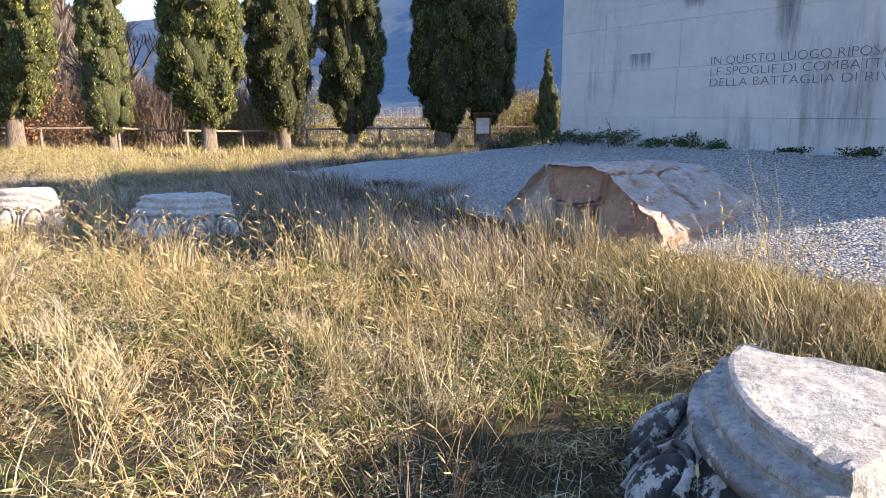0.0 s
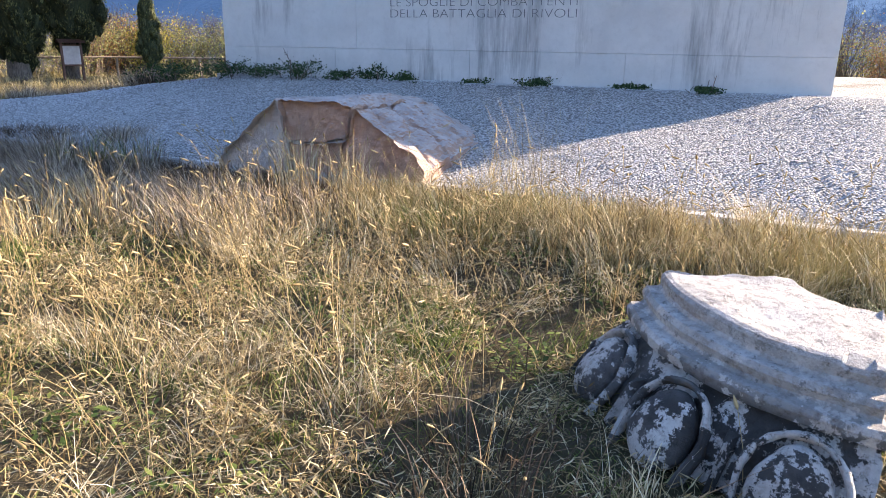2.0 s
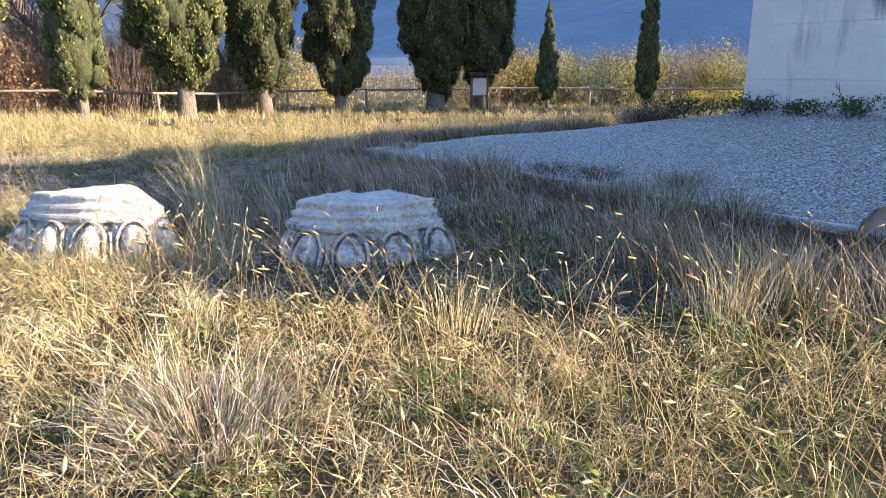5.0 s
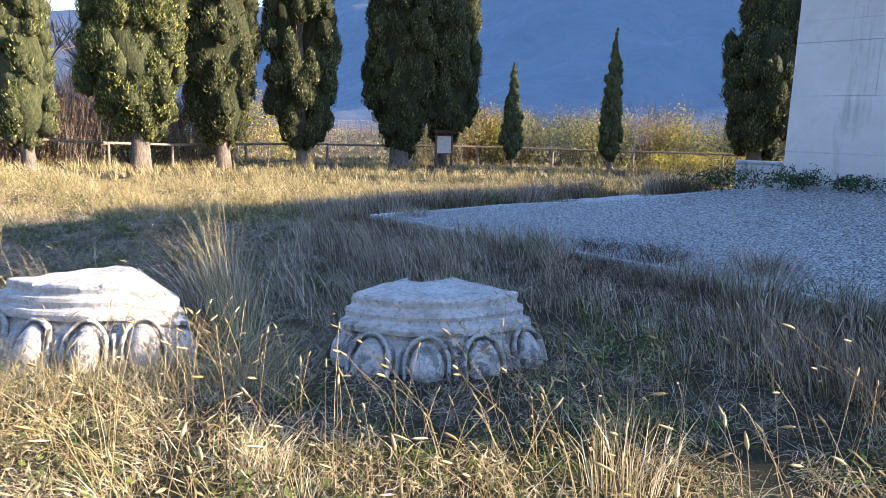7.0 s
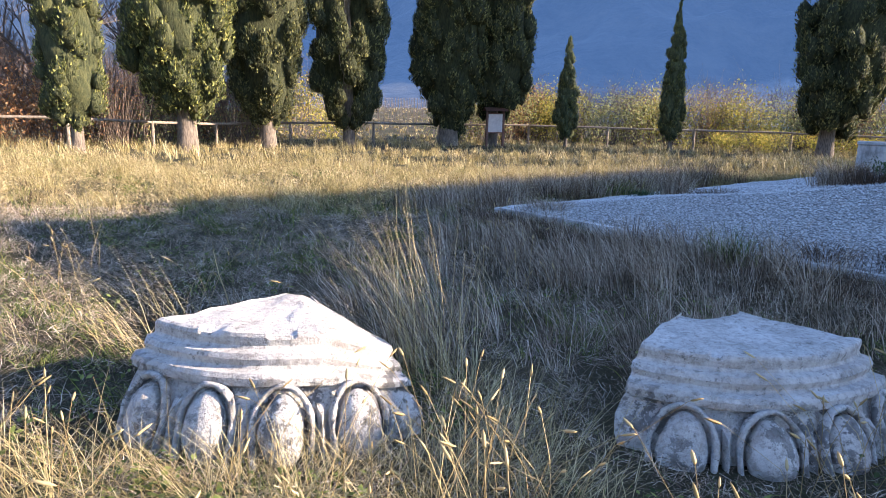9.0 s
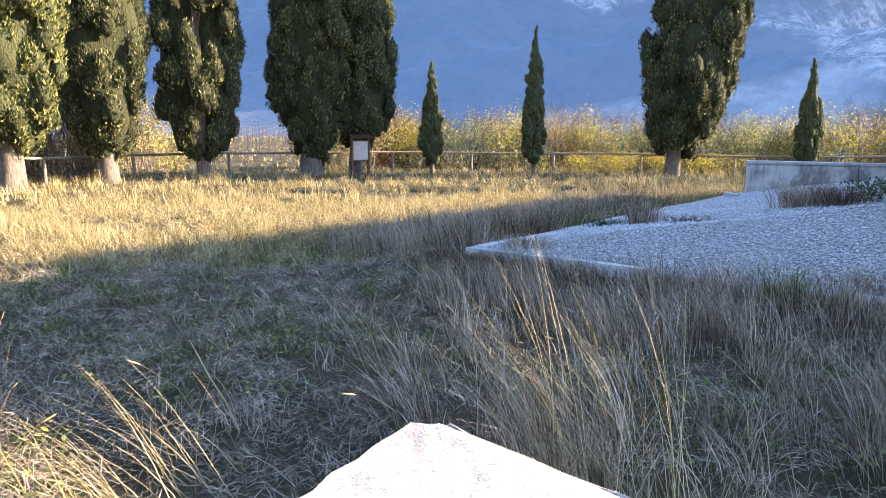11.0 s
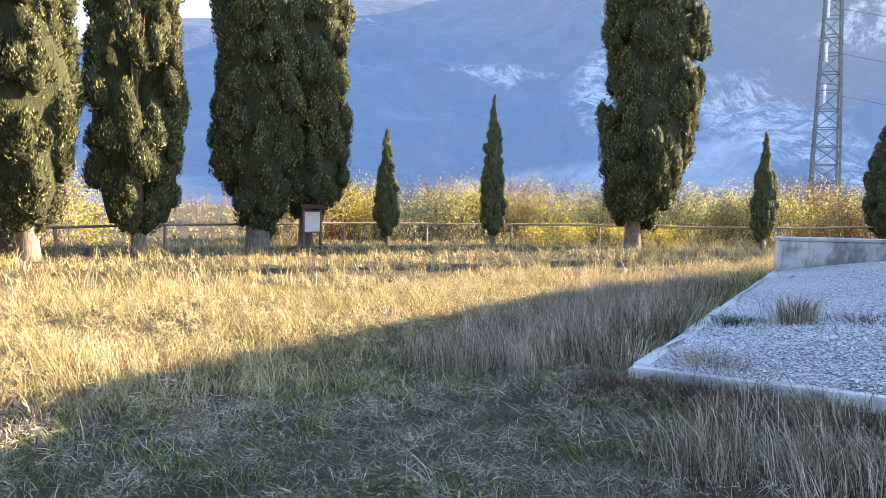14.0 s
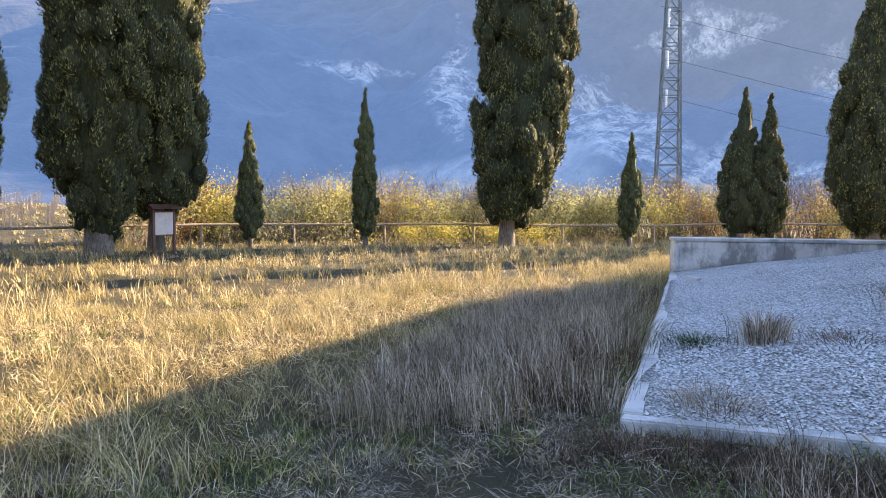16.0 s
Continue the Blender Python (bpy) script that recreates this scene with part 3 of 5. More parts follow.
# ---- monument ----
def build_monument():
    mon = thing("monument", FL.x, FL.y, 0, math.degrees(math.atan2(E1.y, E1.x)), label="large pale stone monument with an engraved inscription", category="monument")
    length = (FR - FL).length
    # the unseen side's run is fitted to the shadow on the meadow
    back = Matrix.Rotation(-math.atan2(E1.y, E1.x), 2) @ (E2 * 14.0)
    # the core, set back behind the facing blocks
    bm = bmesh.new()
    plan = [(0.10, 0.10), (length - 0.10, 0.10), (length - 0.10 + 0.085 * 8.4, 8.4), (back.x + 0.1, back.y)]
    lo, hi = ([bm.verts.new((x, y, z)) for x, y in plan] for z in (-0.3, TOP - 0.02))
    for k in range(4):
        bm.faces.new((lo[k], lo[(k + 1) % 4], hi[(k + 1) % 4], hi[k]))
    bm.faces.new(hi)
    bm.faces.new(lo[::-1])
    bmesh.ops.recalc_face_normals(bm, faces=bm.faces)
    part("core", bm, WALL, mon)
    # unseen higher block back on the roof along the side, added for its shadow
    bm = bmesh.new()
    p0, p1 = Vector((back.x, back.y)) * 0.25, Vector((back.x, back.y)) * 0.97
    plan = [(p0.x + 0.12, p0.y), (p0.x + 2.6, p0.y), (p1.x + 2.6, p1.y), (p1.x + 0.12, p1.y)]
    lo, hi = ([bm.verts.new((x, y, z)) for x, y in plan] for z in (TOP - 0.06, 4.75))
    for k in range(4):
        bm.faces.new((lo[k], lo[(k + 1) % 4], hi[(k + 1) % 4], hi[k]))
    bm.faces.new(hi)
    bm.faces.new(lo[::-1])
    bmesh.ops.recalc_face_normals(bm, faces=bm.faces)
    part("upper_block", bm, WALL, mon)
    rng = random.Random(11)
    levels = (0.60, 1.39, 2.11, 2.78, 3.05, 3.62, TOP)
    cuts = ((0.0, 2.05, 4.2, 6.3, length), (0.0, 2.42, 5.0, length), (0.0, 0.98, 2.45, 5.3, 7.1, length), (0.0, 1.0, 2.75, 5.9, length), (0.0, 0.78, 3.6, 6.6, length), (0.0, 1.9, 4.8, 7.4, length))
    for (z0, z1), xs in zip(zip(levels, levels[1:]), cuts):
        for x0, x1 in zip(xs, xs[1:]):
            bm = bmesh.new()
            proud = rng.uniform(-0.003, 0.003)
            y1 = 0.099
            box(bm, x0 + (0.001 if x0 else 0.0), proud, z0 + 0.001, x1 - (0.001 if x1 < length else 0), y1, z1 - 0.001, 0.003)
            part("facing_block", bm, WALL, mon)
    # blocks of the end wall beside the front
    for z0, z1 in zip(levels, levels[1:]):
        bm = bmesh.new()
        box(bm, length - 0.099, 0.101, z0 + 0.002, length, 8.3, z1 - 0.002, 0.004)
        for v in bm.verts:
            v.co.x += 0.085 * (v.co.y - 0.1)
        part("end_block", bm, WALL, mon)
    bm = bmesh.new()
    box(bm, -0.10, -0.13, 0.4, length + 0.12, 0.6, FOOT + 0.02, 0.01)
    part("plinth", bm, KERB, mon, "low stone plinth course at the foot")
    # inscription
    lines = ("IN QUESTO LUOGO RIPOSANO", "LE SPOGLIE DI COMBATTENTI", "DELLA BATTAGLIA DI RIVOLI")
    for n, words in enumerate(lines):
        cu = bpy.data.curves.new("inscription", "FONT")
        cu.body, cu.size, cu.extrude, cu.offset = words, 0.162, 0.0012, -0.0035
        tmp = new("tmp", cu)
        bpy.context.view_layer.update()
        me = bpy.data.meshes.new_from_object(tmp.evaluated_get(bpy.context.evaluated_depsgraph_get()))
        bpy.data.objects.remove(tmp)
        bm = bmesh.new()
        bm.from_mesh(me)
        bmesh.ops.remove_doubles(bm, verts=bm.verts, dist=1e-5)
        bm.transform(Matrix.Rotation(radians(90), 4, "X"))
        left = min(v.co.x for v in bm.verts)
        k = (2.66 if n else 2.62) / (max(v.co.x for v in bm.verts) - left)
        seen, letters = set(), []
        for v in bm.verts:
            if v in seen:
                continue
            heap, piece = [v], []
            seen.add(v)
            while heap:
                w = heap.pop()
                piece.append(w)
                for e in w.link_edges:
                    o = e.other_vert(w)
                    if o not in seen:
                        seen.add(o)
                        heap.append(o)
            letters.append({w.index for w in piece})
        bm.verts.index_update()
        for piece in letters:
            one = bm.copy()
            bmesh.ops.delete(one, geom=[w for w in one.verts if w.index not in piece], context="VERTS")
            one.transform(Matrix.Translation((2.985 - left * k, -0.0045, 2.115 - 0.148 * n)) @ Matrix.Diagonal((k, 1.0, 1, 1)))
            part("letter", one, INK, mon)
        bm.free()
    return mon


build_monument()


def build_low_wall():
    w = thing("low_wall", 10.35, 14.85, 0, math.degrees(math.atan2(-0.62, 0.785)), label="low stained pale parapet wall behind the gravel", category="wall", kind="structure")
    for k in range(4):
        bm = bmesh.new()
        box(bm, 2.2 * k + 0.003, 0, -0.6, 2.2 * k + 2.197, 0.34, 0.90, 0.01)
        part("wall_block", bm, LOW_WALL, w)
        bm = bmesh.new()
        box(bm, 2.2 * k + 0.003 - 0.02 * (k == 0), -0.03, 0.902, 2.2 * k + 2.197, 0.38, 0.975, 0.012)
        part("coping", bm, KERB, w)


build_low_wall()
bm = box(bmesh.new(), -0.16, -0.11, 0, 0.16, 0.11, 0.17, 0.02, 0.02, random.Random(8))
ob = link("stone_block", bm, KERB)
ob.matrix_world = pose(8.75, 13.25, 0.25, 3, 4, 30)
tagged(ob, "small squared pale stone block on the kerb", "stone block")


# ---- carved capitals ----
def capital(name, x, y, z, turn, half, r_in, mat, seed, eggs, label, lean=(0, 0), high=0.47, flare=0.03, pitch=24.0, first=-24.0, worn=0.0):
    """A broken piece of a round capital lying on its back: mouldings above, egg-and-dart below. Its carved front faces -y.
    pitch and first: the eggs' spacing and the first one's angle; worn: how far the plain end is broken down."""
    rng = random.Random(seed)
    ob = new(name)
    ob.matrix_world = pose(x, y, z, lean[0], lean[1], turn)
    tagged(ob, label, "carved capital", "fallen capitals")
    f = high / 0.47
    prof = [(1.02, -0.14), (1.035, 0.0), (1.045, 0.06), (1.022, 0.14), (0.995, 0.205), (0.975, 0.240), (0.985, 0.250), (1.012, 0.256), (1.014, 0.292), (1.0, 0.312),
            (0.952, 0.318), (0.942, 0.330), (0.950, 0.362), (0.935, 0.385), (0.890, 0.392), (0.880, 0.405), (0.885, 0.448), (0.876, 0.464), (0.855, 0.47)]
    ring = [(r + flare * max(0.24 - h, 0) / 0.24, h * f) for r, h in prof]
    inner = [(r, high) for r in np.linspace(0.80, r_in, 7)]
    inner += [(r_in, high * k) for k in (0.7, 0.4, 0.0)] + [(r_in, -0.14)]
    line = ring + inner
    steps = 84
    bm = bmesh.new()
    rows = []
    for i in range(steps + 1):
        a = radians(-half + 2 * half * i / steps)
        row = []
        for k, (r, h) in enumerate(line):
            p = Vector((r * math.sin(a), -r * math.cos(a), h))
            q = p * 4.2 + Vector((seed * 3.1, 0, 0))
            rough = 0.006 if 5 < k < len(ring) else 0.02
            p += rough * noise.noise_vector(q) + 0.4 * rough * noise.noise_vector(q * 3.7)
            if i in (0, steps):
                p += 0.03 * noise.noise_vector(q * 1.3)
            # chipped upper rim
            if k in (16, 17, 18) and noise.noise(Vector((a * 5, seed, 0))) > 0.2:
                p.z -= 0.012
            if worn and p.z > 0:
                p.z *= 1 - worn * float(smooth_step(radians(14), radians(half), a)) * min(r, 1.0)
            row.append(bm.verts.new(p))
        rows.append(row)
    m = len(line)
    for i in range(steps):
        for k in range(m):
            bm.faces.new((rows[i][k], rows[i + 1][k], rows[i + 1][(k + 1) % m], rows[i][(k + 1) % m]))
    # broken end faces, with an uneven middle
    for row, sign in ((rows[0], -1), (rows[-1], 1)):
        mid = sum((v.co for v in row), Vector()) / m
        c = bm.verts.new(mid + Vector((sign * 0.02, -0.01, 0.02)))
        shrunk = [bm.verts.new(v.co.lerp(mid, 0.45) + 0.03 * noise.noise_vector(v.co * 7)) for v in row]
        for k in range(m):
            j = (k + 1) % m
            bm.faces.new((row[k], row[j], shrunk[j], shrunk[k]))
            bm.faces.new((shrunk[k], shrunk[j], c))
    bmesh.ops.recalc_face_normals(bm, faces=bm.faces)
    part("body", bm, mat, ob)
    for n in range(eggs):
        a = radians(first + pitch * n)
        place = Matrix.Rotation(a, 4, "Z") @ Matrix.Translation((0, -1.058 - flare * 0.98, 0.075 * f)) @ Matrix.Rotation(radians(-14) - math.atan(flare / 0.24), 4, "X")
        bm = bmesh.new()
        bmesh.ops.create_uvsphere(bm, u_segments=18, v_segments=12, radius=1.0)
        w = math.sin(radians(pitch)) * 0.325
        for v in bm.verts:
            c = v.co
            c.x *= w * (1.0 - 0.12 * c.z)
            c.y *= 0.078
            c.z *= 0.165 * f
            c += 0.010 * noise.noise_vector(c * 9 + Vector((n, seed, 0)))
        bm.transform(place)
        egg = part("egg", bm, mat, ob, smooth=True)
        # the shell round the egg: a flat-backed arch on two straight legs
        bm = bmesh.new()
        loop = []
        wide, tall = w * 1.29, 0.196 * f
        arc = [(-wide * 0.86, -0.24 * f), (-wide * 0.95, -0.12 * f)] + [(-math.cos(math.pi * k / 14) * wide, math.sin(math.pi * k / 14) * tall) for k in range(15)] + [(wide * 0.95, -0.12 * f), (wide * 0.86, -0.24 * f)]
        for k, (px, pz) in enumerate(arc):
            rr = 0.015 * (0.75 + 0.5 * rng.random())
            out = Vector((px / wide, 0, max(pz, 0) / tall * wide / tall)).normalized()
            cen = Vector((px, -0.002, pz)) + 0.006 * noise.noise_vector(Vector((px * 9, n, pz * 9 + seed)))
            loop.append([bm.verts.new(cen + rr * (math.cos(j * math.tau / 8) * out + math.sin(j * math.tau / 8) * Vector((0, 1.9, 0)))) for j in range(8)])
        for r0, r1 in zip(loop, loop[1:]):
            for j in range(8):
                bm.faces.new((r0[j], r0[(j + 1) % 8], r1[(j + 1) % 8], r1[j]))
        bm.faces.new(loop[0])
        bm.faces.new(loop[-1][::-1])
        bmesh.ops.recalc_face_normals(bm, faces=bm.faces)
        bm.transform(place)
        part("egg_shell", bm, mat, egg, smooth=True)
        if n:
            a2 = radians(first + pitch * (n - 0.5))
            bm = bmesh.new()
            tip = [bm.verts.new(c) for c in ((-0.022, 0.01, 0.12), (0.022, 0.01, 0.12), (0.016, 0.02, -0.14), (-0.016, 0.02, -0.14), (0, -0.035, 0.06), (0, -0.025, -0.12))]
            for q in ((0, 4, 1), (0, 3, 5, 4), (1, 4, 5, 2), (3, 2, 5), (0, 1, 2, 3)):
                bm.faces.new([tip[i] for i in q])
            bmesh.ops.recalc_face_normals(bm, faces=bm.faces)
            bm.transform(Matrix.Rotation(a2, 4, "Z") @ Matrix.Translation((0, -1.065 - flare * 0.85, 0.07 * f)) @ Matrix.Rotation(radians(-14) - math.atan(flare / 0.24), 4, "X"))
            part("dart", bm, mat, ob)
    return ob


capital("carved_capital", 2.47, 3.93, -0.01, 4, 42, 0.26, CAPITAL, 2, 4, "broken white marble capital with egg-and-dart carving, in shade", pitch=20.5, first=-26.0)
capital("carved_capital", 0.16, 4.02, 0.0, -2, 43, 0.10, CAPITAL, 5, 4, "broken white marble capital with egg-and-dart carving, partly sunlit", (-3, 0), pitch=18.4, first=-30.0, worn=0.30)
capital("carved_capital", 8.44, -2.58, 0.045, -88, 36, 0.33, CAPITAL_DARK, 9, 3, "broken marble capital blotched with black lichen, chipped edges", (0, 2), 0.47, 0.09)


# ---- the big boulder ----
def boulder():
    ob = thing("boulder", 7.40, 1.85, 0, math.degrees(math.atan2(-0.756, 0.654)), label="large cracked pink limestone boulder on the terrace edge", category="boulder")
    ridge = ((-1.36, 0.36), (-1.15, 0.56), (-0.62, 0.95), (0.02, 0.99), (0.18, 0.90), (0.52, 0.70), (0.84, 0.50), (0.92, 0.40))

    def height(u, v):
        z = float(np.interp(u, [a for a, _ in ridge], [b for _, b in ridge]))
        z = z - 0.02 * v - 0.12 * max(v - 1.1, 0) ** 1.5 + 0.13 * min(v, 1.2) * max(u - 0.05, 0)
        # long cracks and hollows over the top
        for v0, bow, deep in ((0.30, 0.10, 0.035), (0.72, -0.12, 0.05), (1.15, 0.08, 0.04)):
            z -= deep * math.exp(-((v - v0 - bow * math.sin(u * 2.6 + v0 * 7) - 0.03 * math.sin(u * 11)) / 0.035) ** 2)
        return z

    # crack lines: u at the top and at the foot of the front
    seams = ((-1.36, -1.36), (-0.60, -0.40), (0.18, -0.02), (0.92, 0.88))
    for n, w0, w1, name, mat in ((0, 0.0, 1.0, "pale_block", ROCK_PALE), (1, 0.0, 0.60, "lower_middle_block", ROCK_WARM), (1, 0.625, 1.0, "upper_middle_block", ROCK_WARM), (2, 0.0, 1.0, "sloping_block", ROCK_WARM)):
        bm = bmesh.new()
        nu, nv, nz = 36, 64, 24
        gap = 0.013

        def at(i, j, k, n=n, w0=w0, w1=w1):
            """i along, j into, k up."""
            w = w0 + (w1 - w0) * k / nz
            lo_u = seams[n][1] + (seams[n][0] - seams[n][1]) * w + (gap if n else 0)
            hi_u = seams[n + 1][1] + (seams[n + 1][0] - seams[n + 1][1]) * w - (gap if n < 2 else 0)
            v = 1.75 * j / nv
            spread = (v * 0.04 if n == 2 else 0)
            u = lo_u + (hi_u - lo_u) * i / nu + spread * i / nu
            top = height(u, v)
            z = 0.05 + (top - 0.05) * w + (0.05 * math.sin(u * 5) if n == 1 and 0.5 < w < 0.7 else 0.0)
            lean = 0.10 * (1 - w) if v == 0 else 0.0
            p = Vector((u, v + 0.10 * w * (j == 0) + lean * 0.4, z))
            q = p * 2.0 + Vector((n * 0.1, 4, 1))
            p += 0.026 * noise.noise_vector(q) * Vector((0.3, 1, 0.8)).length / 1.3 + 0.028 * noise.noise_vector(q * 2.7) + 0.018 * noise.noise_vector(q * 7.1) + 0.009 * noise.noise_vector(q * 17)
            return p

        cache = {}

        def vert(i, j, k):
            if (i, j, k) not in cache:
                cache[i, j, k] = bm.verts.new(at(i, j, k))
            return cache[i, j, k]

        for i in range(nu):
            for j in range(nv):
                bm.faces.new([vert(i + a, j + b, nz) for a, b in ((0, 0), (1, 0), (1, 1), (0, 1))])
        for k in range(nz):
            for i in range(nu):
                bm.faces.new([vert(i + a, 0, k + b) for a, b in ((0, 0), (1, 0), (1, 1), (0, 1))])
                bm.faces.new([vert(i + a, nv, k + b) for a, b in ((1, 0), (0, 0), (0, 1), (1, 1))])
            for j in range(nv):
                bm.faces.new([vert(0, j + a, k + b) for a, b in ((1, 0), (0, 0), (0, 1), (1, 1))])
                bm.faces.new([vert(nu, j + a, k + b) for a, b in ((0, 0), (1, 0), (1, 1), (0, 1))])
        bmesh.ops.recalc_face_normals(bm, faces=bm.faces)
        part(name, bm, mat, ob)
    return ob


boulder()


# ---- trees ----
def swayed(h, sway):
    return np.interp(h, np.linspace(0, 1, len(sway)), sway)


def crown_meshes(seed, height, radius, profile, puffs, sprays, size, sway=(0, 0), gap=False):
    """A crown of upright puffs of foliage round a tall axis: the small sprays that clothe them, and their dense insides.
    profile gives the width by height, 0 to 1; sway the axis' offset to the side; gap opens the front of a thin crown."""
    rng = np.random.default_rng(seed)
    hs = np.linspace(0, 1, len(profile))
    h = rng.random(puffs * 4)
    w = np.interp(h, hs, profile)
    h = h[rng.random(len(h)) < 0.12 + 0.88 * w / max(profile)][:puffs]
    a = rng.uniform(0, math.tau, len(h))
    uneven = 1 + 0.13 * np.sin(a * 2 + seed) * np.sin(h * 9 + seed) + 0.07 * np.sin(a * 5 + h * 21)
    r = np.maximum(radius * np.interp(h, hs, profile) * uneven * rng.uniform(0.80, 1.0, len(h)) - size * 0.35, 0.02)
    c = np.stack([r * np.cos(a) + swayed(h, sway), r * np.sin(a), h * height], -1)
    if gap:
        keep = ~((c[:, 1] < 0.2) & (np.abs(c[:, 0] + 0.15 * np.sin(c[:, 2] * 1.1)) < radius * (0.10 + 0.08 * np.sin(c[:, 2] * 1.7))) & (h > 0.12) & (h < 0.6))
        c, a, h = c[keep], a[keep], h[keep]
    m = len(c)
    axes = size * rng.uniform(0.62, 1.2, (m, 1)) * np.array([[1.0, 1.0, 1.75]]) * np.minimum(1, 0.45 + np.interp(h, hs, profile))[:, None]
    bm = bmesh.new()
    bmesh.ops.create_icosphere(bm, subdivisions=2, radius=1.0)
    bv = np.array([v.co for v in bm.verts])
    bf = np.array([[v.index for v in f.verts] for f in bm.faces])
    bm.free()
    # insides: each a lumpy upright ball, tapered to the top
    swell = 1 + 0.13 * np.sin(bv[None] @ rng.normal(0, 3.6, (m, 3, 1)) + rng.uniform(0, 6, (m, 1, 1))) + 0.12 * rng.normal(0, 1, (m, len(bv), 1))
    body = bv[None] * swell * axes[:, None] * 0.74
    body[:, :, :2] *= (1 - 0.28 * bv[None, :, 2:3])
    body[:, :, :2] += np.stack([np.cos(a), np.sin(a)], -1)[:, None] * (0.12 * body[:, :, 2:3])
    inner = arrays("inner_foliage", (c[:, None] + body).reshape(-1, 3), (np.arange(m)[:, None, None] * len(bv) + bf).reshape(-1), np.full(m * len(bf), 3))
    # sprays on the outer skin of the puffs
    n = m * sprays
    d = rng.normal(0, 1, (n, 3)) + np.repeat(np.stack([np.cos(a), np.sin(a), np.full(m, 0.35)], -1), sprays, 0) * 0.8
    d /= np.linalg.norm(d, axis=1, keepdims=True)
    cen = np.repeat(c, sprays, 0) + d * np.repeat(axes, sprays, 0) * rng.uniform(0.78, 1.04, (n, 1)) * np.column_stack([1 - 0.28 * d[:, 2], 1 - 0.28 * d[:, 2], np.ones(n)])
    out = d * 0.8 + [0, 0, 1.2] + rng.normal(0, 0.35, (n, 3))
    out /= np.linalg.norm(out, axis=1, keepdims=True)
    side = np.cross(out, rng.normal(0, 1, (n, 3)))
    side /= np.linalg.norm(side, axis=1, keepdims=True)
    ln = size * rng.uniform(0.18, 0.46, n)[:, None]
    wd = ln * rng.uniform(0.16, 0.30, n)[:, None]
    v = np.stack([cen - out * ln * 0.4 - side * wd, cen - out * ln * 0.4 + side * wd, cen + out * ln * 0.6], 1).reshape(-1, 3)
    return arrays("crown", v, np.arange(3 * n), np.full(n, 3)), inner


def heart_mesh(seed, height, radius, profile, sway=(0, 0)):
    """A closed body behind a crown's puffs, coloured dark in place of inner shade."""
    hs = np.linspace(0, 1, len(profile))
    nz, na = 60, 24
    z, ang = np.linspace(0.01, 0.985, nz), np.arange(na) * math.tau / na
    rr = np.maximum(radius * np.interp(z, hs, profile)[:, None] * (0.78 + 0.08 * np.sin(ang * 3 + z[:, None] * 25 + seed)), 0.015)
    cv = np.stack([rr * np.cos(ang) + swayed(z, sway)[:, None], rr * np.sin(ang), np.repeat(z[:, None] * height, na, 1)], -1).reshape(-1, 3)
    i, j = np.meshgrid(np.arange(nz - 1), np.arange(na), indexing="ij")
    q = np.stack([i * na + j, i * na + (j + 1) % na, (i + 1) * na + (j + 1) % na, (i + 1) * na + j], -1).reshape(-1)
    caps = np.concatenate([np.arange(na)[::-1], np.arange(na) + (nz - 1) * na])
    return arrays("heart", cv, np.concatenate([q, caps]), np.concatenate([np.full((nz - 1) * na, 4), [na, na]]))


def trunk_mesh(bm, seed, height, r0, r1, lean=0.0, sides=10):
    rng = random.Random(seed)
    rows = []
    n = 9
    for i in range(n + 1):
        s = i / n
        r = (r0 + (r1 - r0) * s) * (1 + 0.35 * (1 - s) ** 8)
        cx, cy = lean * s + 0.05 * math.sin(s * 5 + seed), 0.05 * math.cos(s * 4 + seed)
        rows.append([bm.verts.new((cx + r * (1 + 0.14 * math.sin(3 * a + seed) + rng.uniform(-0.07, 0.07)) * math.cos(a), cy + r * (1 + 0.14 * math.sin(3 * a + seed)) * math.sin(a), -0.3 + (height + 0.3) * s))
                     for a in (k * math.tau / sides for k in range(sides))])
    for p, q in zip(rows, rows[1:]):
        for k in range(sides):
            bm.faces.new((p[k], p[(k + 1) % sides], q[(k + 1) % sides], q[k]))
    bm.faces.new(rows[-1])
    return bm


OLD = (0.30, 0.80, 0.95, 0.99, 1.0, 1.0, 0.97, 0.92, 0.86, 0.76, 0.62, 0.42, 0.10)
TAPER = (0.18, 0.50, 0.80, 0.97, 1.0, 0.93, 0.90, 0.95, 0.88, 0.75, 0.60, 0.38, 0.08)
BULGE = (0.28, 0.72, 0.92, 1.0, 1.0, 0.93, 0.90, 0.95, 0.88, 0.75, 0.60, 0.38, 0.08)
TALL = (0.30, 0.80, 1.0, 1.0, 0.92, 0.82, 0.70, 0.58, 0.45, 0.30, 0.10)
SLIM = (0.35, 0.85, 1.0, 0.96, 0.86, 0.74, 0.60, 0.46, 0.32, 0.18, 0.04)


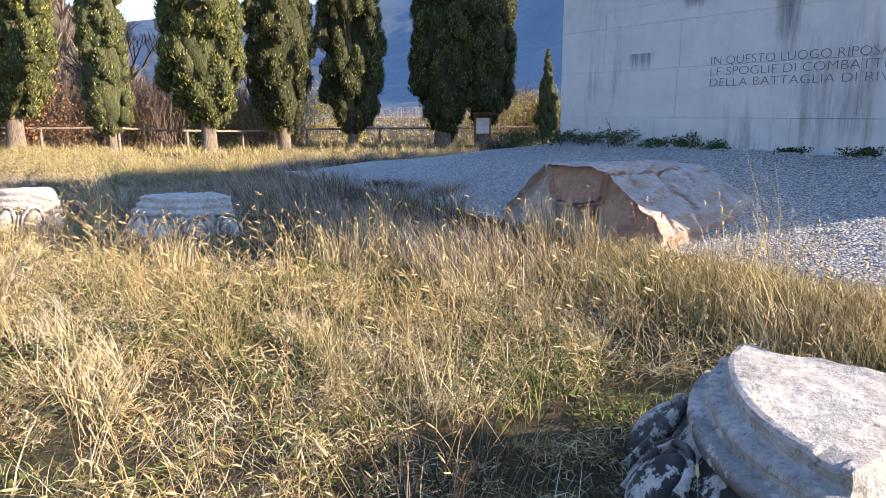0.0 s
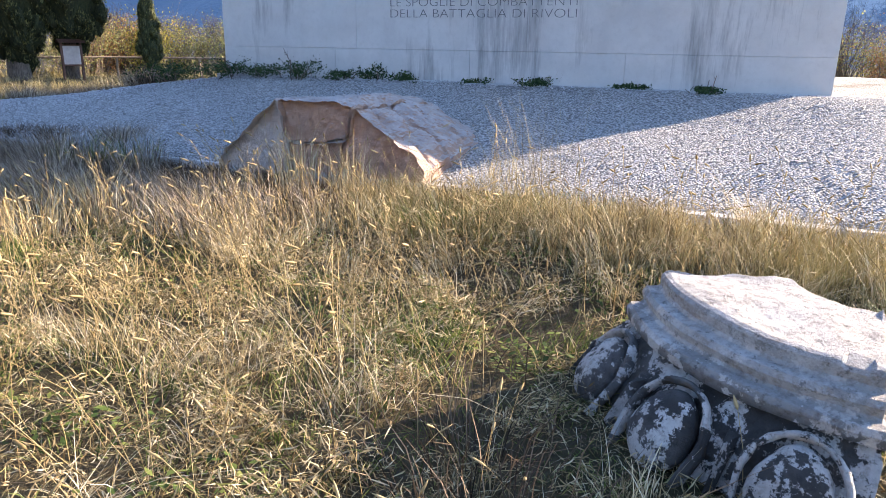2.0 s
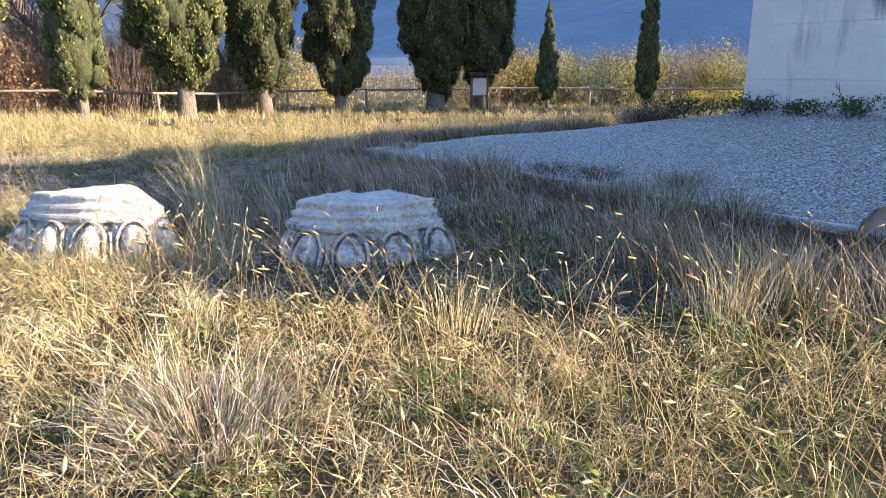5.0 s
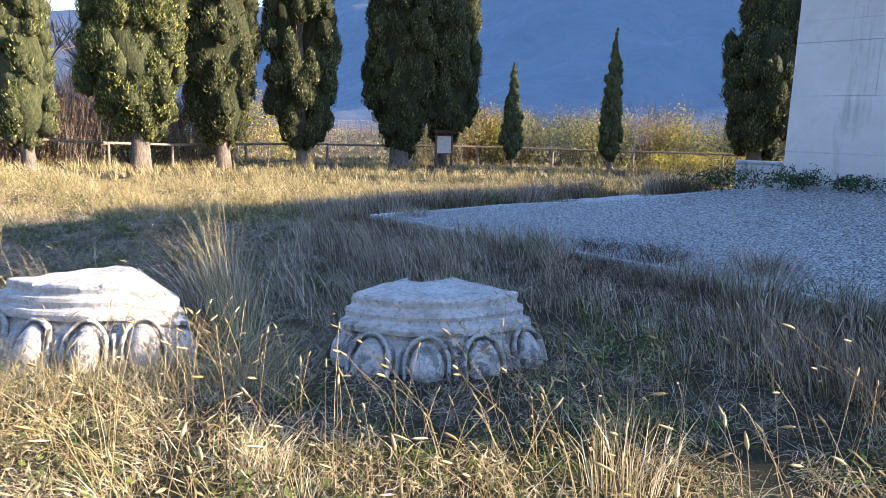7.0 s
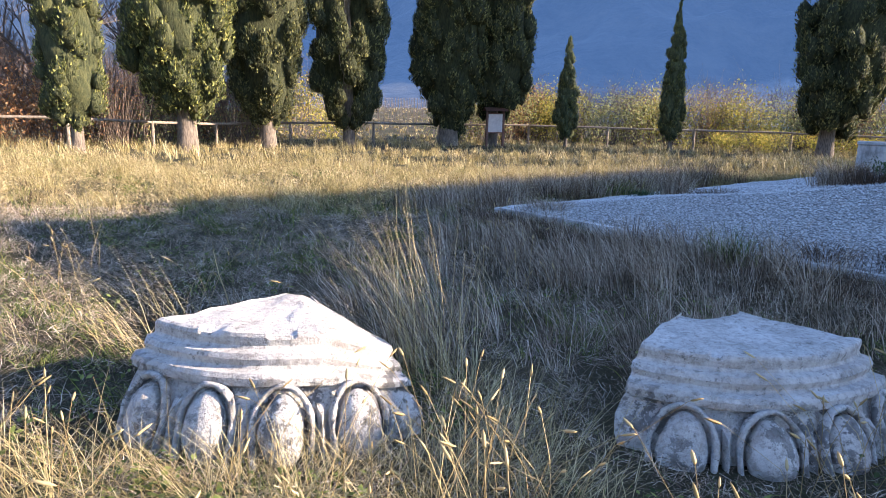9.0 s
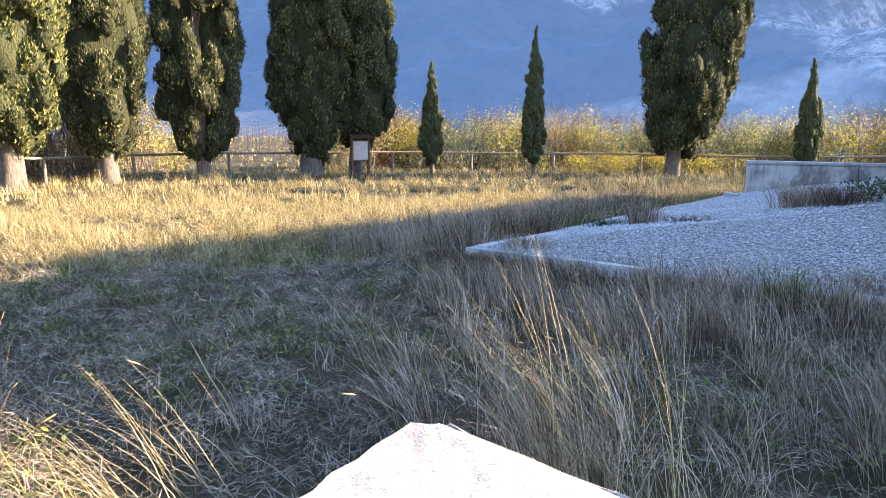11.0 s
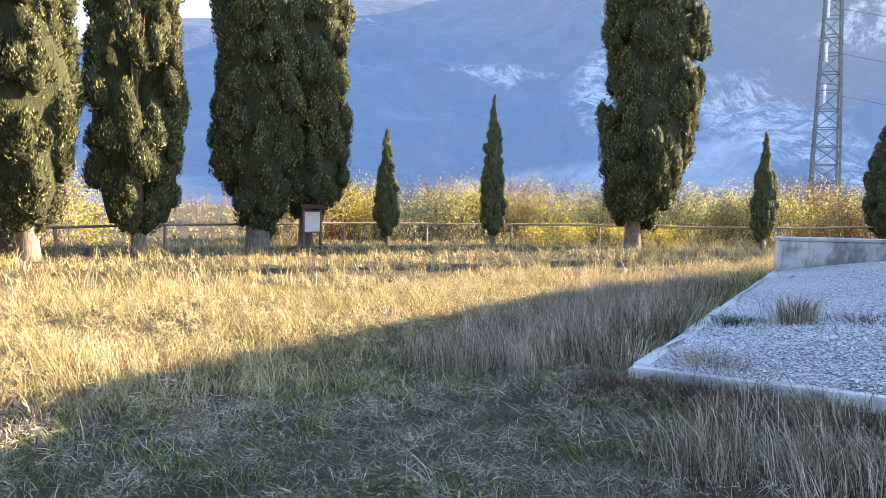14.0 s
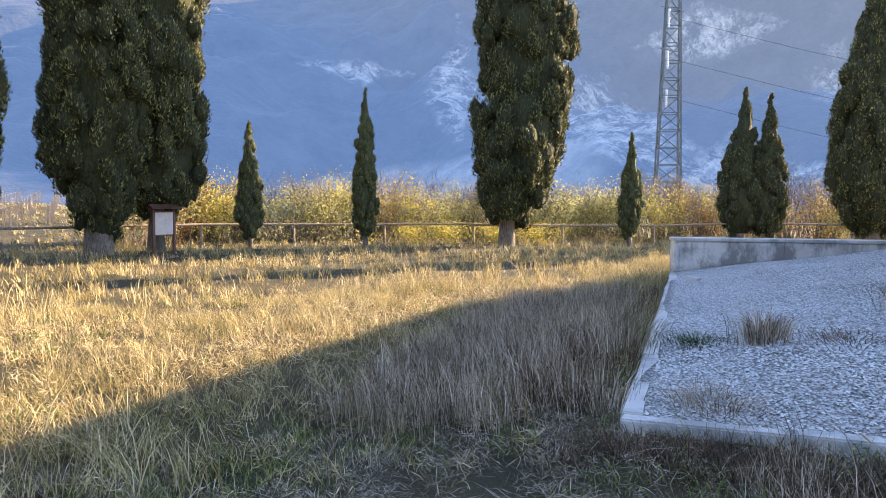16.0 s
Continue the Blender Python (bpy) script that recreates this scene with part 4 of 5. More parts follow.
def cypress(seed, bare, height, radius, profile, puffs, sprays, size, mat, r_trunk, label, core=True, sway=(0, 0)):
    ob = tagged(new("cypress"), label, "tree", "cypresses round the meadow")
    part("trunk", trunk_mesh(bmesh.new(), seed, height * (0.8 if not core else 0.55) + bare, r_trunk, r_trunk * (0.45 if core else 0.3)), BARK, ob, "grey-brown fibrous bark", True)
    skin, inner = crown_meshes(seed, height, radius, profile, puffs, sprays, size, sway, not core)
    up = Matrix.Translation((0, 0, bare))
    skin.transform(up)
    inner.transform(up)
    dense = YOUNG_CORE if mat is YOUNG else CROWN_CORE
    crown = from_mesh("crown", skin, mat, ob)
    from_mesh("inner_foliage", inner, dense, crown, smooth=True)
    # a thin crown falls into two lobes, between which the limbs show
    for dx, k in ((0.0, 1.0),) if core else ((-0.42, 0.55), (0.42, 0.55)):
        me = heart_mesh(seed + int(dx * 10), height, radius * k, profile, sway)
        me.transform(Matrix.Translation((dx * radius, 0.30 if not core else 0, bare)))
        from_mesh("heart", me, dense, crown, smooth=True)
    if not core:
        rng = random.Random(seed)
        for k in range(16):
            a, z0 = rng.uniform(0, math.tau) if k % 2 else rng.gauss(-math.pi / 2, 0.5), bare + height * rng.uniform(0.08, 0.6)
            ln = radius * rng.uniform(0.55, 0.9)
            bm = limb(bmesh.new(), (0, 0, z0), (math.cos(a) * ln * 0.5, math.sin(a) * ln * 0.5, z0 + ln * 0.8), 0.05, 0.035)
            limb(bm, (math.cos(a) * ln * 0.5, math.sin(a) * ln * 0.5, z0 + ln * 0.8), (math.cos(a) * ln * 0.7, math.sin(a) * ln * 0.7, z0 + ln * 1.9), 0.035, 0.012)
            part("limb", bm, BARK, ob)
    return ob


def stand(ob, x, y, turn=0.0, k=1.0, z=None):
    ob.matrix_world = Matrix.Translation((x, y, float(ground_z(x, y)) if z is None else z)) @ Matrix.Rotation(radians(turn), 4, "Z") @ Matrix.Scale(k, 4)
    return ob


BIG_LABEL = "tall old columnar cypress with dense dark foliage"
big_a = stand(cypress(1, 1.3, 15.0, 1.75, OLD, 420, 150, 0.34, YOUNG, 0.30, "tall old cypress with olive-green sunlit foliage"), -7.1, 24.5)
stand(cypress(2, 1.0, 16.0, 1.65, BULGE, 420, 150, 0.34, CYPRESS, 0.26, BIG_LABEL), -5.3, 29.2)
stand(cypress(3, 1.0, 15.0, 1.60, OLD, 330, 150, 0.33, CYPRESS, 0.22, "tall cypress with a thin crown and bare inner limbs", False), -2.1, 30.8)
stand(cypress(4, 0.3, 17.0, 1.90, TAPER, 520, 140, 0.35, CYPRESS, 0.40, "tall dense dark cypress beside the notice board"), 2.4, 33.2)
stand(cypress(5, 1.5, 16.5, 1.85, OLD, 500, 140, 0.35, CYPRESS, 0.26, BIG_LABEL), 4.5, 33.9)
stand(cypress(6, 1.1, 14.5, 2.2, BULGE, 520, 140, 0.37, CYPRESS, 0.32, "tall broad cypress with a bulging crown", True, (0.1, 0.3, 0.5, 0.75, 1.0, 0.85, 0.6, 0.4, 0.2)), 18.95, 30.4)
stand(cypress(7, 0.45, 4.8, 0.56, SLIM, 110, 60, 0.17, YOUNG, 0.09, "slim young cypress by the wooden fence"), 7.92, 33.5)
stand(cypress(8, 0.45, 6.4, 0.60, SLIM, 140, 60, 0.17, YOUNG, 0.10, "slim pointed young cypress by the wooden fence"), 12.6, 32.4)
stand(cypress(9, 0.5, 4.7, 0.60, SLIM, 110, 60, 0.18, YOUNG, 0.12, "slim young cypress behind the low wall"), 23.5, 27.2)
stand(cypress(10, 0.4, 6.8, 1.05, SLIM, 150, 60, 0.26, CYPRESS, 0.2, "middle-sized cypress behind the low wall"), 28.6, 24.9)
stand(cypress(11, 0.4, 6.4, 0.95, SLIM, 140, 60, 0.26, CYPRESS, 0.2, "middle-sized cypress behind the low wall"), 29.2, 24.0)
stand(cypress(12, 0.6, 12.0, 1.85, TALL, 380, 130, 0.34, CYPRESS, 0.34, BIG_LABEL), 31.9, 20.6)
stand(cypress(13, 0.7, 7.2, 0.80, OLD, 150, 70, 0.26, YOUNG, 0.15, "slender cypress at the end of the fence"), -8.1, 18.8)
copy_thing(big_a, Matrix.Translation((-13.2, 20.6, 0.0)) @ Matrix.Rotation(2.0, 4, "Z"))


# ---- fence and notice board ----
def build_fence():
    fence = thing("wooden_fence", 0, 0, 0, 0, label="weathered wooden post and rail fence along the meadow", category="fence")
    stops = ((-16.5, 20.5), (-13.0, 21.8), (-10.2, 22.8), (-8.6, 25.6), (-7.2, 28.6), (-4.7, 31.2), (-1.2, 33.2), (2.6, 34.6), (6.4, 35.0), (10.3, 34.6), (14.2, 33.5), (18.2, 32.0), (22.0, 30.0), (25.6, 27.5), (28.8, 24.6), (31.5, 21.2), (33.5, 17.3))
    rng = random.Random(4)
    for n, (x, y) in enumerate(stops):
        z = float(ground_z(x, y))
        part("post", limb(bmesh.new(), (x, y, z - 0.3), (x + rng.uniform(-0.02, 0.02), y, z + 0.98), 0.065, 0.058, 8), RAIL, fence)
        if n:
            px, py = stops[n - 1]
            pz = float(ground_z(px, py))
            part("rail", limb(bmesh.new(), (px, py, pz + 0.95 + rng.uniform(-0.02, 0.02)), (x, y, z + 0.95 + rng.uniform(-0.02, 0.02)), 0.05, 0.046, 8), RAIL, fence)


build_fence()


def build_kiosk():
    x, y = 4.5, 33.0
    k = thing("notice_board", x, y, float(ground_z(x, y)), 20, label="brown wooden notice board with a small roof", category="notice board")
    for sx in (-0.42, 0.42):
        part("post", box(bmesh.new(), sx - 0.05, -0.05, -0.3, sx + 0.05, 0.05, 1.68, 0.008), KIOSK_WOOD, k)
    part("board", box(bmesh.new(), -0.365, -0.03, 0.70, 0.365, 0.02, 1.52, 0.005), KIOSK_BOARD, k, "faded pale pinkish board")
    for z in (0.64, 1.525):
        part("crossbar", box(bmesh.new(), -0.365, -0.035, z, 0.365, 0.035, z + 0.055, 0.004), KIOSK_WOOD, k)
    bm = bmesh.new()
    vs = [bm.verts.new(c) for c in ((-0.58, -0.26, 1.66), (0.58, -0.26, 1.66), (0.58, 0.0, 1.83), (-0.58, 0.0, 1.83), (0.58, 0.26, 1.66), (-0.58, 0.26, 1.66))]
    for q in ((0, 1, 2, 3), (3, 2, 4, 5)):
        bm.faces.new([vs[i] for i in q])
    bmesh.ops.solidify(bm, geom=list(bm.faces), thickness=0.04)
    part("roof", bm, KIOSK_WOOD, k, "small pitched wooden roof")


build_kiosk()


# ---- shrubs and bare trees beyond the fence ----
def shrub(name, seed, wide, high, leaves, leaf, stems, mat, label, category="shrub"):
    rng = np.random.default_rng(seed)
    ob = tagged(new(name), label, category)
    segs = []
    for _ in range(stems):
        a, s = rng.uniform(0, math.tau), rng.uniform(0.25, 1.0)
        b = np.array([rng.normal(0, 0.15 * wide), rng.normal(0, 0.15 * wide), -0.1])
        p = b + np.array([math.cos(a) * wide * 0.35 * s, math.sin(a) * wide * 0.35 * s, high * rng.uniform(0.45, 0.75)])
        q = p + np.array([math.cos(a) * wide * 0.15, math.sin(a) * wide * 0.15, high * rng.uniform(0.2, 0.45)]) + rng.normal(0, 0.1, 3)
        segs += [(b, p, 0.018), (p, q, 0.010)]
        for _ in range(3):
            t = rng.uniform(0.2, 0.9)
            c = p + (q - p) * t
            segs.append((c, c + rng.normal(0, 0.22, 3) * high * 0.6 + [0, 0, 0.15 * high], 0.006))
    bm = bmesh.new()
    for a, b, r in segs:
        limb(bm, a, b, r, r * 0.4, 3)
    part("branchwork", bm, TWIG, ob, "thin bare brown stems")
    if leaves:
        lump = rng.normal(0, 1, (26, 3)) * [wide * 0.30, wide * 0.30, high * 0.20] + [0, 0, high * 0.52]
        c = lump[rng.integers(0, 26, leaves)] + rng.normal(0, 1, (leaves, 3)) * [wide * 0.12, wide * 0.12, high * 0.13]
        c[:, 2] = np.abs(c[:, 2])
        d, e = rng.normal(0, 1, (leaves, 3)), rng.normal(0, 1, (leaves, 3))
        d /= np.linalg.norm(d, axis=1, keepdims=True)
        e = np.cross(d, e)
        e /= np.linalg.norm(e, axis=1, keepdims=True)
        ln = leaf * rng.uniform(0.6, 1.3, leaves)[:, None]
        v = np.stack([c - d * ln, c + e * ln * 0.5, c + d * ln, c - e * ln * 0.5], 1).reshape(-1, 3)
        from_mesh("foliage", arrays("foliage", v, np.arange(4 * leaves), np.full(leaves, 4)), mat, ob)
    return ob


def scatter_shrubs():
    rng = random.Random(21)
    kinds = [shrub("yellow_shrub", 31, 3.4, 2.9, 2700, 0.058, 26, YELLOW, "shrub with thin yellow autumn leaves"),
             shrub("yellow_shrub", 32, 3.0, 2.6, 2500, 0.058, 30, YELLOW, "shrub with thin yellow autumn leaves"),
             shrub("olive_shrub", 33, 3.4, 2.7, 2600, 0.056, 44, OLIVE, "dull olive autumn shrub with many stems"),
             shrub("russet_shrub", 34, 2.8, 3.0, 1700, 0.062, 60, RUSSET, "half bare russet autumn shrub beyond the fence"),
             shrub("bare_shrub", 35, 2.6, 3.2, 500, 0.045, 60, RUSSET, "leafless grey-brown shrub beyond the fence")]
    rows = []
    for n in range(96):
        a = radians(158 - n * 1.5 + rng.uniform(-1, 1))
        r = 27.6 + rng.uniform(0, 4) + (2.5 if n % 2 else 0)
        rows.append((11 + r * math.cos(a), 9 + r * math.sin(a)))
    used = set()
    for x, y in rows:
        if -6.5 < x < 2.5 and y > 28:
            continue
        if x < -4:
            k = rng.choice((2, 4, 4, 3))
        elif x < 20:
            k = rng.choice((0, 0, 2, 1, 1, 2, 3, 4))
        else:
            k = rng.choice((2, 2, 4, 3, 0))
        m = Matrix.Translation((x, y, float(ground_z(x, y)))) @ Matrix.Rotation(rng.uniform(0, 6.2), 4, "Z") @ Matrix.Scale(rng.uniform(0.9, 1.2), 4)
        if k in used:
            ob = copy_thing(kinds[k], m)
            ob.scale = m.to_scale()
        else:
            kinds[k].matrix_world = m
            used.add(k)
    for k, ob in enumerate(kinds):
        if k not in used:
            ob.matrix_world = Matrix.Translation((16, 38, -0.6))
    low = shrub("low_yellow_shrub", 36, 2.4, 1.0, 1500, 0.05, 10, YELLOW, "low bright yellow bush along the fence")
    low.matrix_world = Matrix.Translation((16.4, 33.6, float(ground_z(16.4, 33.6))))
    for x, y in ((18.0, 33.0), (20.2, 31.9), (22.0, 31.2)):
        copy_thing(low, Matrix.Translation((x, y, float(ground_z(x, y)))))
    maple = shrub("yellow_green_tree", 37, 2.6, 3.4, 3600, 0.06, 16, YELLOW, "small tree with yellow-green leaves behind the cypresses", "tree")
    maple.matrix_world = Matrix.Translation((-5.2, 38.0, -0.5)) @ Matrix.Scale(1.15, 4)


scatter_shrubs()


def bare_tree(seed, high, label):
    rng = random.Random(seed)
    ob = tagged(new("bare_tree"), label, "tree", "leafless trees")
    bm = bmesh.new()

    def grow(p, d, ln, r, level):
        q = p + d * ln
        limb(bm, p, q, r, r * 0.72, 5 if level < 2 else 3)
        if level == 5:
            return
        for _ in range(3 if level else 4):
            e = (d + Vector((rng.gauss(0, 0.42), rng.gauss(0, 0.42), rng.gauss(0.12, 0.25)))).normalized()
            grow(p + d * ln * rng.uniform(0.65, 1.0), e, ln * rng.uniform(0.58, 0.8), r * 0.6, level + 1)

    grow(Vector((0, 0, -0.2)), Vector((0, 0, 1)), high * 0.28, high * 0.016, 0)
    part("branchwork", bm, TWIG, ob)
    return ob


def scatter_bare_trees():
    rng = random.Random(17)
    kinds = [bare_tree(s, 8, "leafless grey-brown tree beyond the fence") for s in (1, 2)]
    spots = [(-12.4, 26.5), (-16.2, 25.0), (-10.4, 30.5), (-14.5, 30.0), (-19.0, 29.0), (-17.5, 35.0), (-22, 24.5), (-11.5, 36.5), (-24, 33), (-8.5, 34.5)]
    for n, (x, y) in enumerate(spots):
        m = Matrix.Translation((x, y, float(ground_z(x, y)))) @ Matrix.Rotation(rng.uniform(0, 6), 4, "Z")
        k = rng.uniform(0.85, 1.25)
        if n < 2:
            kinds[n].matrix_world = m @ Matrix.Scale(k, 4)
        else:
            ob = copy_thing(kinds[n % 2], m)
            ob.scale = (k, k, k)


scatter_bare_trees()


def build_far_woods():
    """Leafless woods over the slope beyond the bare trees."""
    rng = np.random.default_rng(77)
    vs = []
    for _ in range(1500):
        a, r = radians(rng.uniform(-68, -22)), rng.uniform(48, 300) ** 1.0
        x, y = 3 + r * math.sin(a), 2 + r * math.cos(a)
        z, h = float(ground_z(x, y)), rng.uniform(3, 6.5)
        for _ in range(12):
            b, s = rng.uniform(0, math.tau), rng.uniform(0.1, 0.42) * h
            w = rng.uniform(0.03, 0.07) * (1 + r / 90)
            t = (x + math.cos(b) * s, y + math.sin(b) * s, z + h * rng.uniform(0.55, 1.0))
            vs += [(x - w, y, z + 0.3 * h * rng.random()), (x + w, y, z), t]
    me = arrays("far_woods", np.array(vs), np.arange(len(vs)), np.full(len(vs) // 3, 3))
    tagged(from_mesh("far_woods", me, TWIG), "grey-brown leafless woods on a far slope", "woods", kind="stuff")


build_far_woods()


# ---- far things ----
def build_pylon():
    x, y = 69.2, 60.4
    z0, z1 = float(ground_z(x, y)) - 0.5, 26.8
    p = thing("pylon", x, y, z0, -45, label="grey steel lattice power pylon", category="pylon")
    high = z1 - z0

    def corner(k, s):
        w = 1.55 + (0.75 - 1.55) * s
        return Vector(((w if k in (0, 1) else -w), (w if k in (1, 2) else -w), high * s))

    for k in range(4):
        part("leg", limb(bmesh.new(), corner(k, 0), corner(k, 1), 0.17, 0.13, 4), STEEL, p)
        for n in range(14):
            s0, s1 = n / 14, (n + 1) / 14
            j = (k + 1) % 4
            a, b = (corner(k, s0), corner(j, s1)) if n % 2 else (corner(j, s0), corner(k, s1))
            part("brace", limb(bmesh.new(), a, b, 0.08, 0.08, 4), STEEL, p)
            part("strut", limb(bmesh.new(), corner(k, s1), corner(j, s1), 0.075, 0.075, 4), STEEL, p)
    for s in (0.60, 0.76, 0.93):
        part("cross_arm", limb(bmesh.new(), (-1.5, -1.5, high * s), (1.5, 1.5, high * s), 0.07, 0.07, 4), STEEL, p)
        bm = bmesh.new()
        for n in range(9):
            bmesh.ops.create_uvsphere(bm, u_segments=8, v_segments=5, radius=0.15, matrix=Matrix.Translation((-0.55, -1.0, high * s - 0.3 - 0.24 * n)))
        part("insulator", bm, CERAMIC, p, "string of white insulator discs")
    for n, s in enumerate((0.60, 0.76, 0.93)):
        a = Vector((x, y, z0 + high * s - 1.0))
        b = Vector((x + 190, y - 150, a.z - 8))
        bm = bmesh.new()
        last = a
        for k in range(1, 17):
            q = a.lerp(b, k / 16)
            q.z -= 14 * (1 - (2 * k / 16 - 1) ** 2)
            limb(bm, last, q, 0.03, 0.03, 3)
            last = q
        tagged(link("power_line", bm, STEEL), "thin sagging power line", "cable", "power lines")


build_pylon()


def build_factory():
    for bearing, far, wide, deep, high in ((27.5, 560, 40, 20, 11), (32.0, 540, 52, 22, 9), (36.0, 575, 30, 18, 12), (44.0, 560, 26, 16, 8)):
        a = radians(bearing)
        f = thing("factory_building", -2 + far * math.sin(a), 5 + far * math.cos(a), -21, -bearing, label="distant low blue-green industrial building in the valley", category="building")
        part("wall", box(bmesh.new(), -wide / 2, 0, -4, wide / 2, deep, high), FACTORY, f)
        part("roof", box(bmesh.new(), -wide / 2 - 0.6, -0.6, high + 0.02, wide / 2 + 0.6, deep + 0.6, high + 1.1), PALE_ROOF, f)
        n = int(wide // 8)
        for k in range(n):
            x0 = -wide / 2 + (k + 0.2) * wide / n
            part("window", box(bmesh.new(), x0, -0.15, high * 0.45, x0 + wide / n * 0.6, -0.02, high * 0.75), WINDOW_DARK, f)


build_factory()


def build_vineyard():
    """Rows of posts and vines on the slope beyond the fence."""
    rng = random.Random(6)
    bm = bmesh.new()
    for row in range(16):
        for k in range(22):
            x = -17 + row * 2.1 + k * 0.35 + rng.uniform(-0.1, 0.1)
            y = 47 + k * 3.2
            z = float(ground_z(x, y))
            limb(bm, (x, y, z - 0.6), (x, y, z + 1.7), 0.05, 0.045, 4)
            if k:
                limb(bm, (x, y, z + 1.6), (lx, ly, lz + 1.6), 0.008, 0.008, 3)
                limb(bm, (x, y, z + 1.0), (lx, ly, lz + 1.0), 0.008, 0.008, 3)
            lx, ly, lz = x, y, z
    tagged(link("vineyard_posts", bm, RAIL), "rows of vineyard posts and wires on the slope", "vineyard", kind="stuff")


build_vineyard()


# ---- grass ----
def blades(name, pts, height, width, mat, seed, wind=(-0.12, -0.05), bend=0.6, label="", spread=0.8, fine=True):
    """Tapering blades; those of a tussock lean one way and share a height. bend: how far the tips sink; fine: one more joint."""
    rng = np.random.default_rng(seed)
    n = len(pts)
    xy = pts[:, :2]
    z = ground_z(xy[:, 0], xy[:, 1])
    h = height * rng.uniform(0.45, 1.3, n)
    a = rng.uniform(0, math.tau, n)
    lean = np.stack([np.cos(a), np.sin(a)], -1) * (rng.random(n) ** 0.8 * spread)[:, None] + np.array(wind)
    if pts.shape[1] == 4:
        h = h * (0.55 + 0.85 * pts[:, 3] ** 1.6)
        lean = lean + 0.5 * spread * np.stack([np.cos(pts[:, 2]), np.sin(pts[:, 2])], -1)
    k = rng.random(n) * bend
    b = rng.uniform(0, math.tau, n)
    side = np.column_stack([np.cos(b), np.sin(b), np.zeros(n)]) * (width * rng.uniform(0.6, 1.3, n) / 2)[:, None]
    rows = []
    for s, w in ((0.0, 1.0), (0.4, 0.9), (0.75, 0.6)) if fine else ((0.0, 1.0), (0.55, 0.8)):
        c = np.column_stack([xy + lean * (h * (0.35 * s + 0.65 * s * s))[:, None], z - 0.02 + h * (s - k * s * s * 0.6)])
        rows += [c - side * w, c + side * w]
    rows.append(np.column_stack([xy + lean * h[:, None] * 1.05, z - 0.02 + h * (1.0 - k * 0.75)]))
    v = np.stack(rows, 1).reshape(-1, 3)
    q = np.arange(n)[:, None] * len(rows)
    if fine:
        faces, sizes = [q + [0, 1, 3, 2], q + [2, 3, 5, 4], q + [4, 5, 6]], [4, 4, 3]
    else:
        faces, sizes = [q + [0, 1, 3, 2], q + [2, 3, 4]], [4, 3]
    ob = from_mesh(name, arrays(name, v, np.concatenate(faces, 1).reshape(-1), np.tile(sizes, n)), mat)
    return tagged(ob, label, "grass", kind="stuff")


def free_of_stones(p, margin=0.0):
    s, t = slab_st(p[:, 0], p[:, 1])
    ok = ~((s > -0.02) & (t > -0.02) & (s < SLAB_W) & (t < SLAB_D))
    for cx, cy, fx, fy, half in ((2.47, 3.93, 0.07, -1.0, 44), (0.16, 4.02, -0.03, -1.0, 45), (8.44, -2.58, -1.0, -0.03, 38)):
        dx, dy = p[:, 0] - cx, p[:, 1] - cy
        r = np.hypot(dx, dy)
        ok &= ~((r < 1.10 + margin) & ((dx * fx + dy * fy) > r * math.cos(radians(half + 3))))
    u = (p[:, 0] - 7.4) * 0.654 - (p[:, 1] - 1.85) * 0.756
    w = (p[:, 0] - 7.4) * 0.756 + (p[:, 1] - 1.85) * 0.654
    return ok & ~((np.abs(u) < 1.3) & (w > 0) & (w < 1.7))


def meadow(seed, n, x0, x1, y0, y1, clump, mask=None):
    """Places for blades: gathered in tussocks, thinned by patches."""
    rng = np.random.default_rng(seed)
    m = max(n // clump, 1)
    c = np.column_stack([rng.uniform(x0, x1, m), rng.uniform(y0, y1, m)])
    pick = rng.integers(0, m, n)
    kind = np.column_stack([rng.uniform(0, math.tau, m), rng.random(m)])
    p = np.column_stack([c[pick] + rng.normal(0, 0.075, (n, 2)), kind[pick]])
    p = p[free_of_stones(p)]
    return p if mask is None else p[mask(p)]


def patch(p, k=1.0, shift=0.0):
    return np.sin(p[:, 0] * 1.7 * k + shift) * np.sin(p[:, 1] * 1.9 * k + 0.6 + shift) + 0.6 * np.sin(p[:, 0] * 4.1 * k + p[:, 1] * 3.3 * k)


def low_round_stones(p):
    """1 in the open meadow, less right in front of the carved stones, where the grass is short."""
    k = np.ones(len(p))
    for cx, cy, least in ((2.5, 2.6, 0.6), (0.1, 2.6, 0.75), (7.2, -2.7, 0.5), (3.7, 1.3, 0.5), (1.9, 1.2, 0.6)):
        k = np.minimum(k, least + (1 - least) * smooth_step(0.3, 1.2, np.hypot(p[:, 0] - cx, (p[:, 1] - cy) * 1.1)))
    return k


# splits the grass along the monument's shadow edge into straw and grey-toned copies
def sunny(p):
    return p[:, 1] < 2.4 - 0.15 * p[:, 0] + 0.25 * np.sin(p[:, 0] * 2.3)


def along_kerb(seed, n, s0, s1, t0, t1, clump):
    rng = np.random.default_rng(seed)
    m = n // clump
    s, t = rng.uniform(s0, s1, m), rng.uniform(t0, t1, m)
    pick = rng.integers(0, m, n)
    s, t = s[pick] + rng.normal(0, 0.09, n), t[pick] + rng.normal(0, 0.08, n)
    p = np.column_stack([SLAB_A.x + s * SLAB_E1.x + t * SLAB_E2.x, SLAB_A.y + s * SLAB_E1.y + t * SLAB_E2.y])
    return p[free_of_stones(p)]


# the sunlit meadow in front
def thin_on_green(p, seed):
    return (patch(p, 0.8, 1.0) < 0.25) | (np.random.default_rng(seed).random(len(p)) < 0.28)


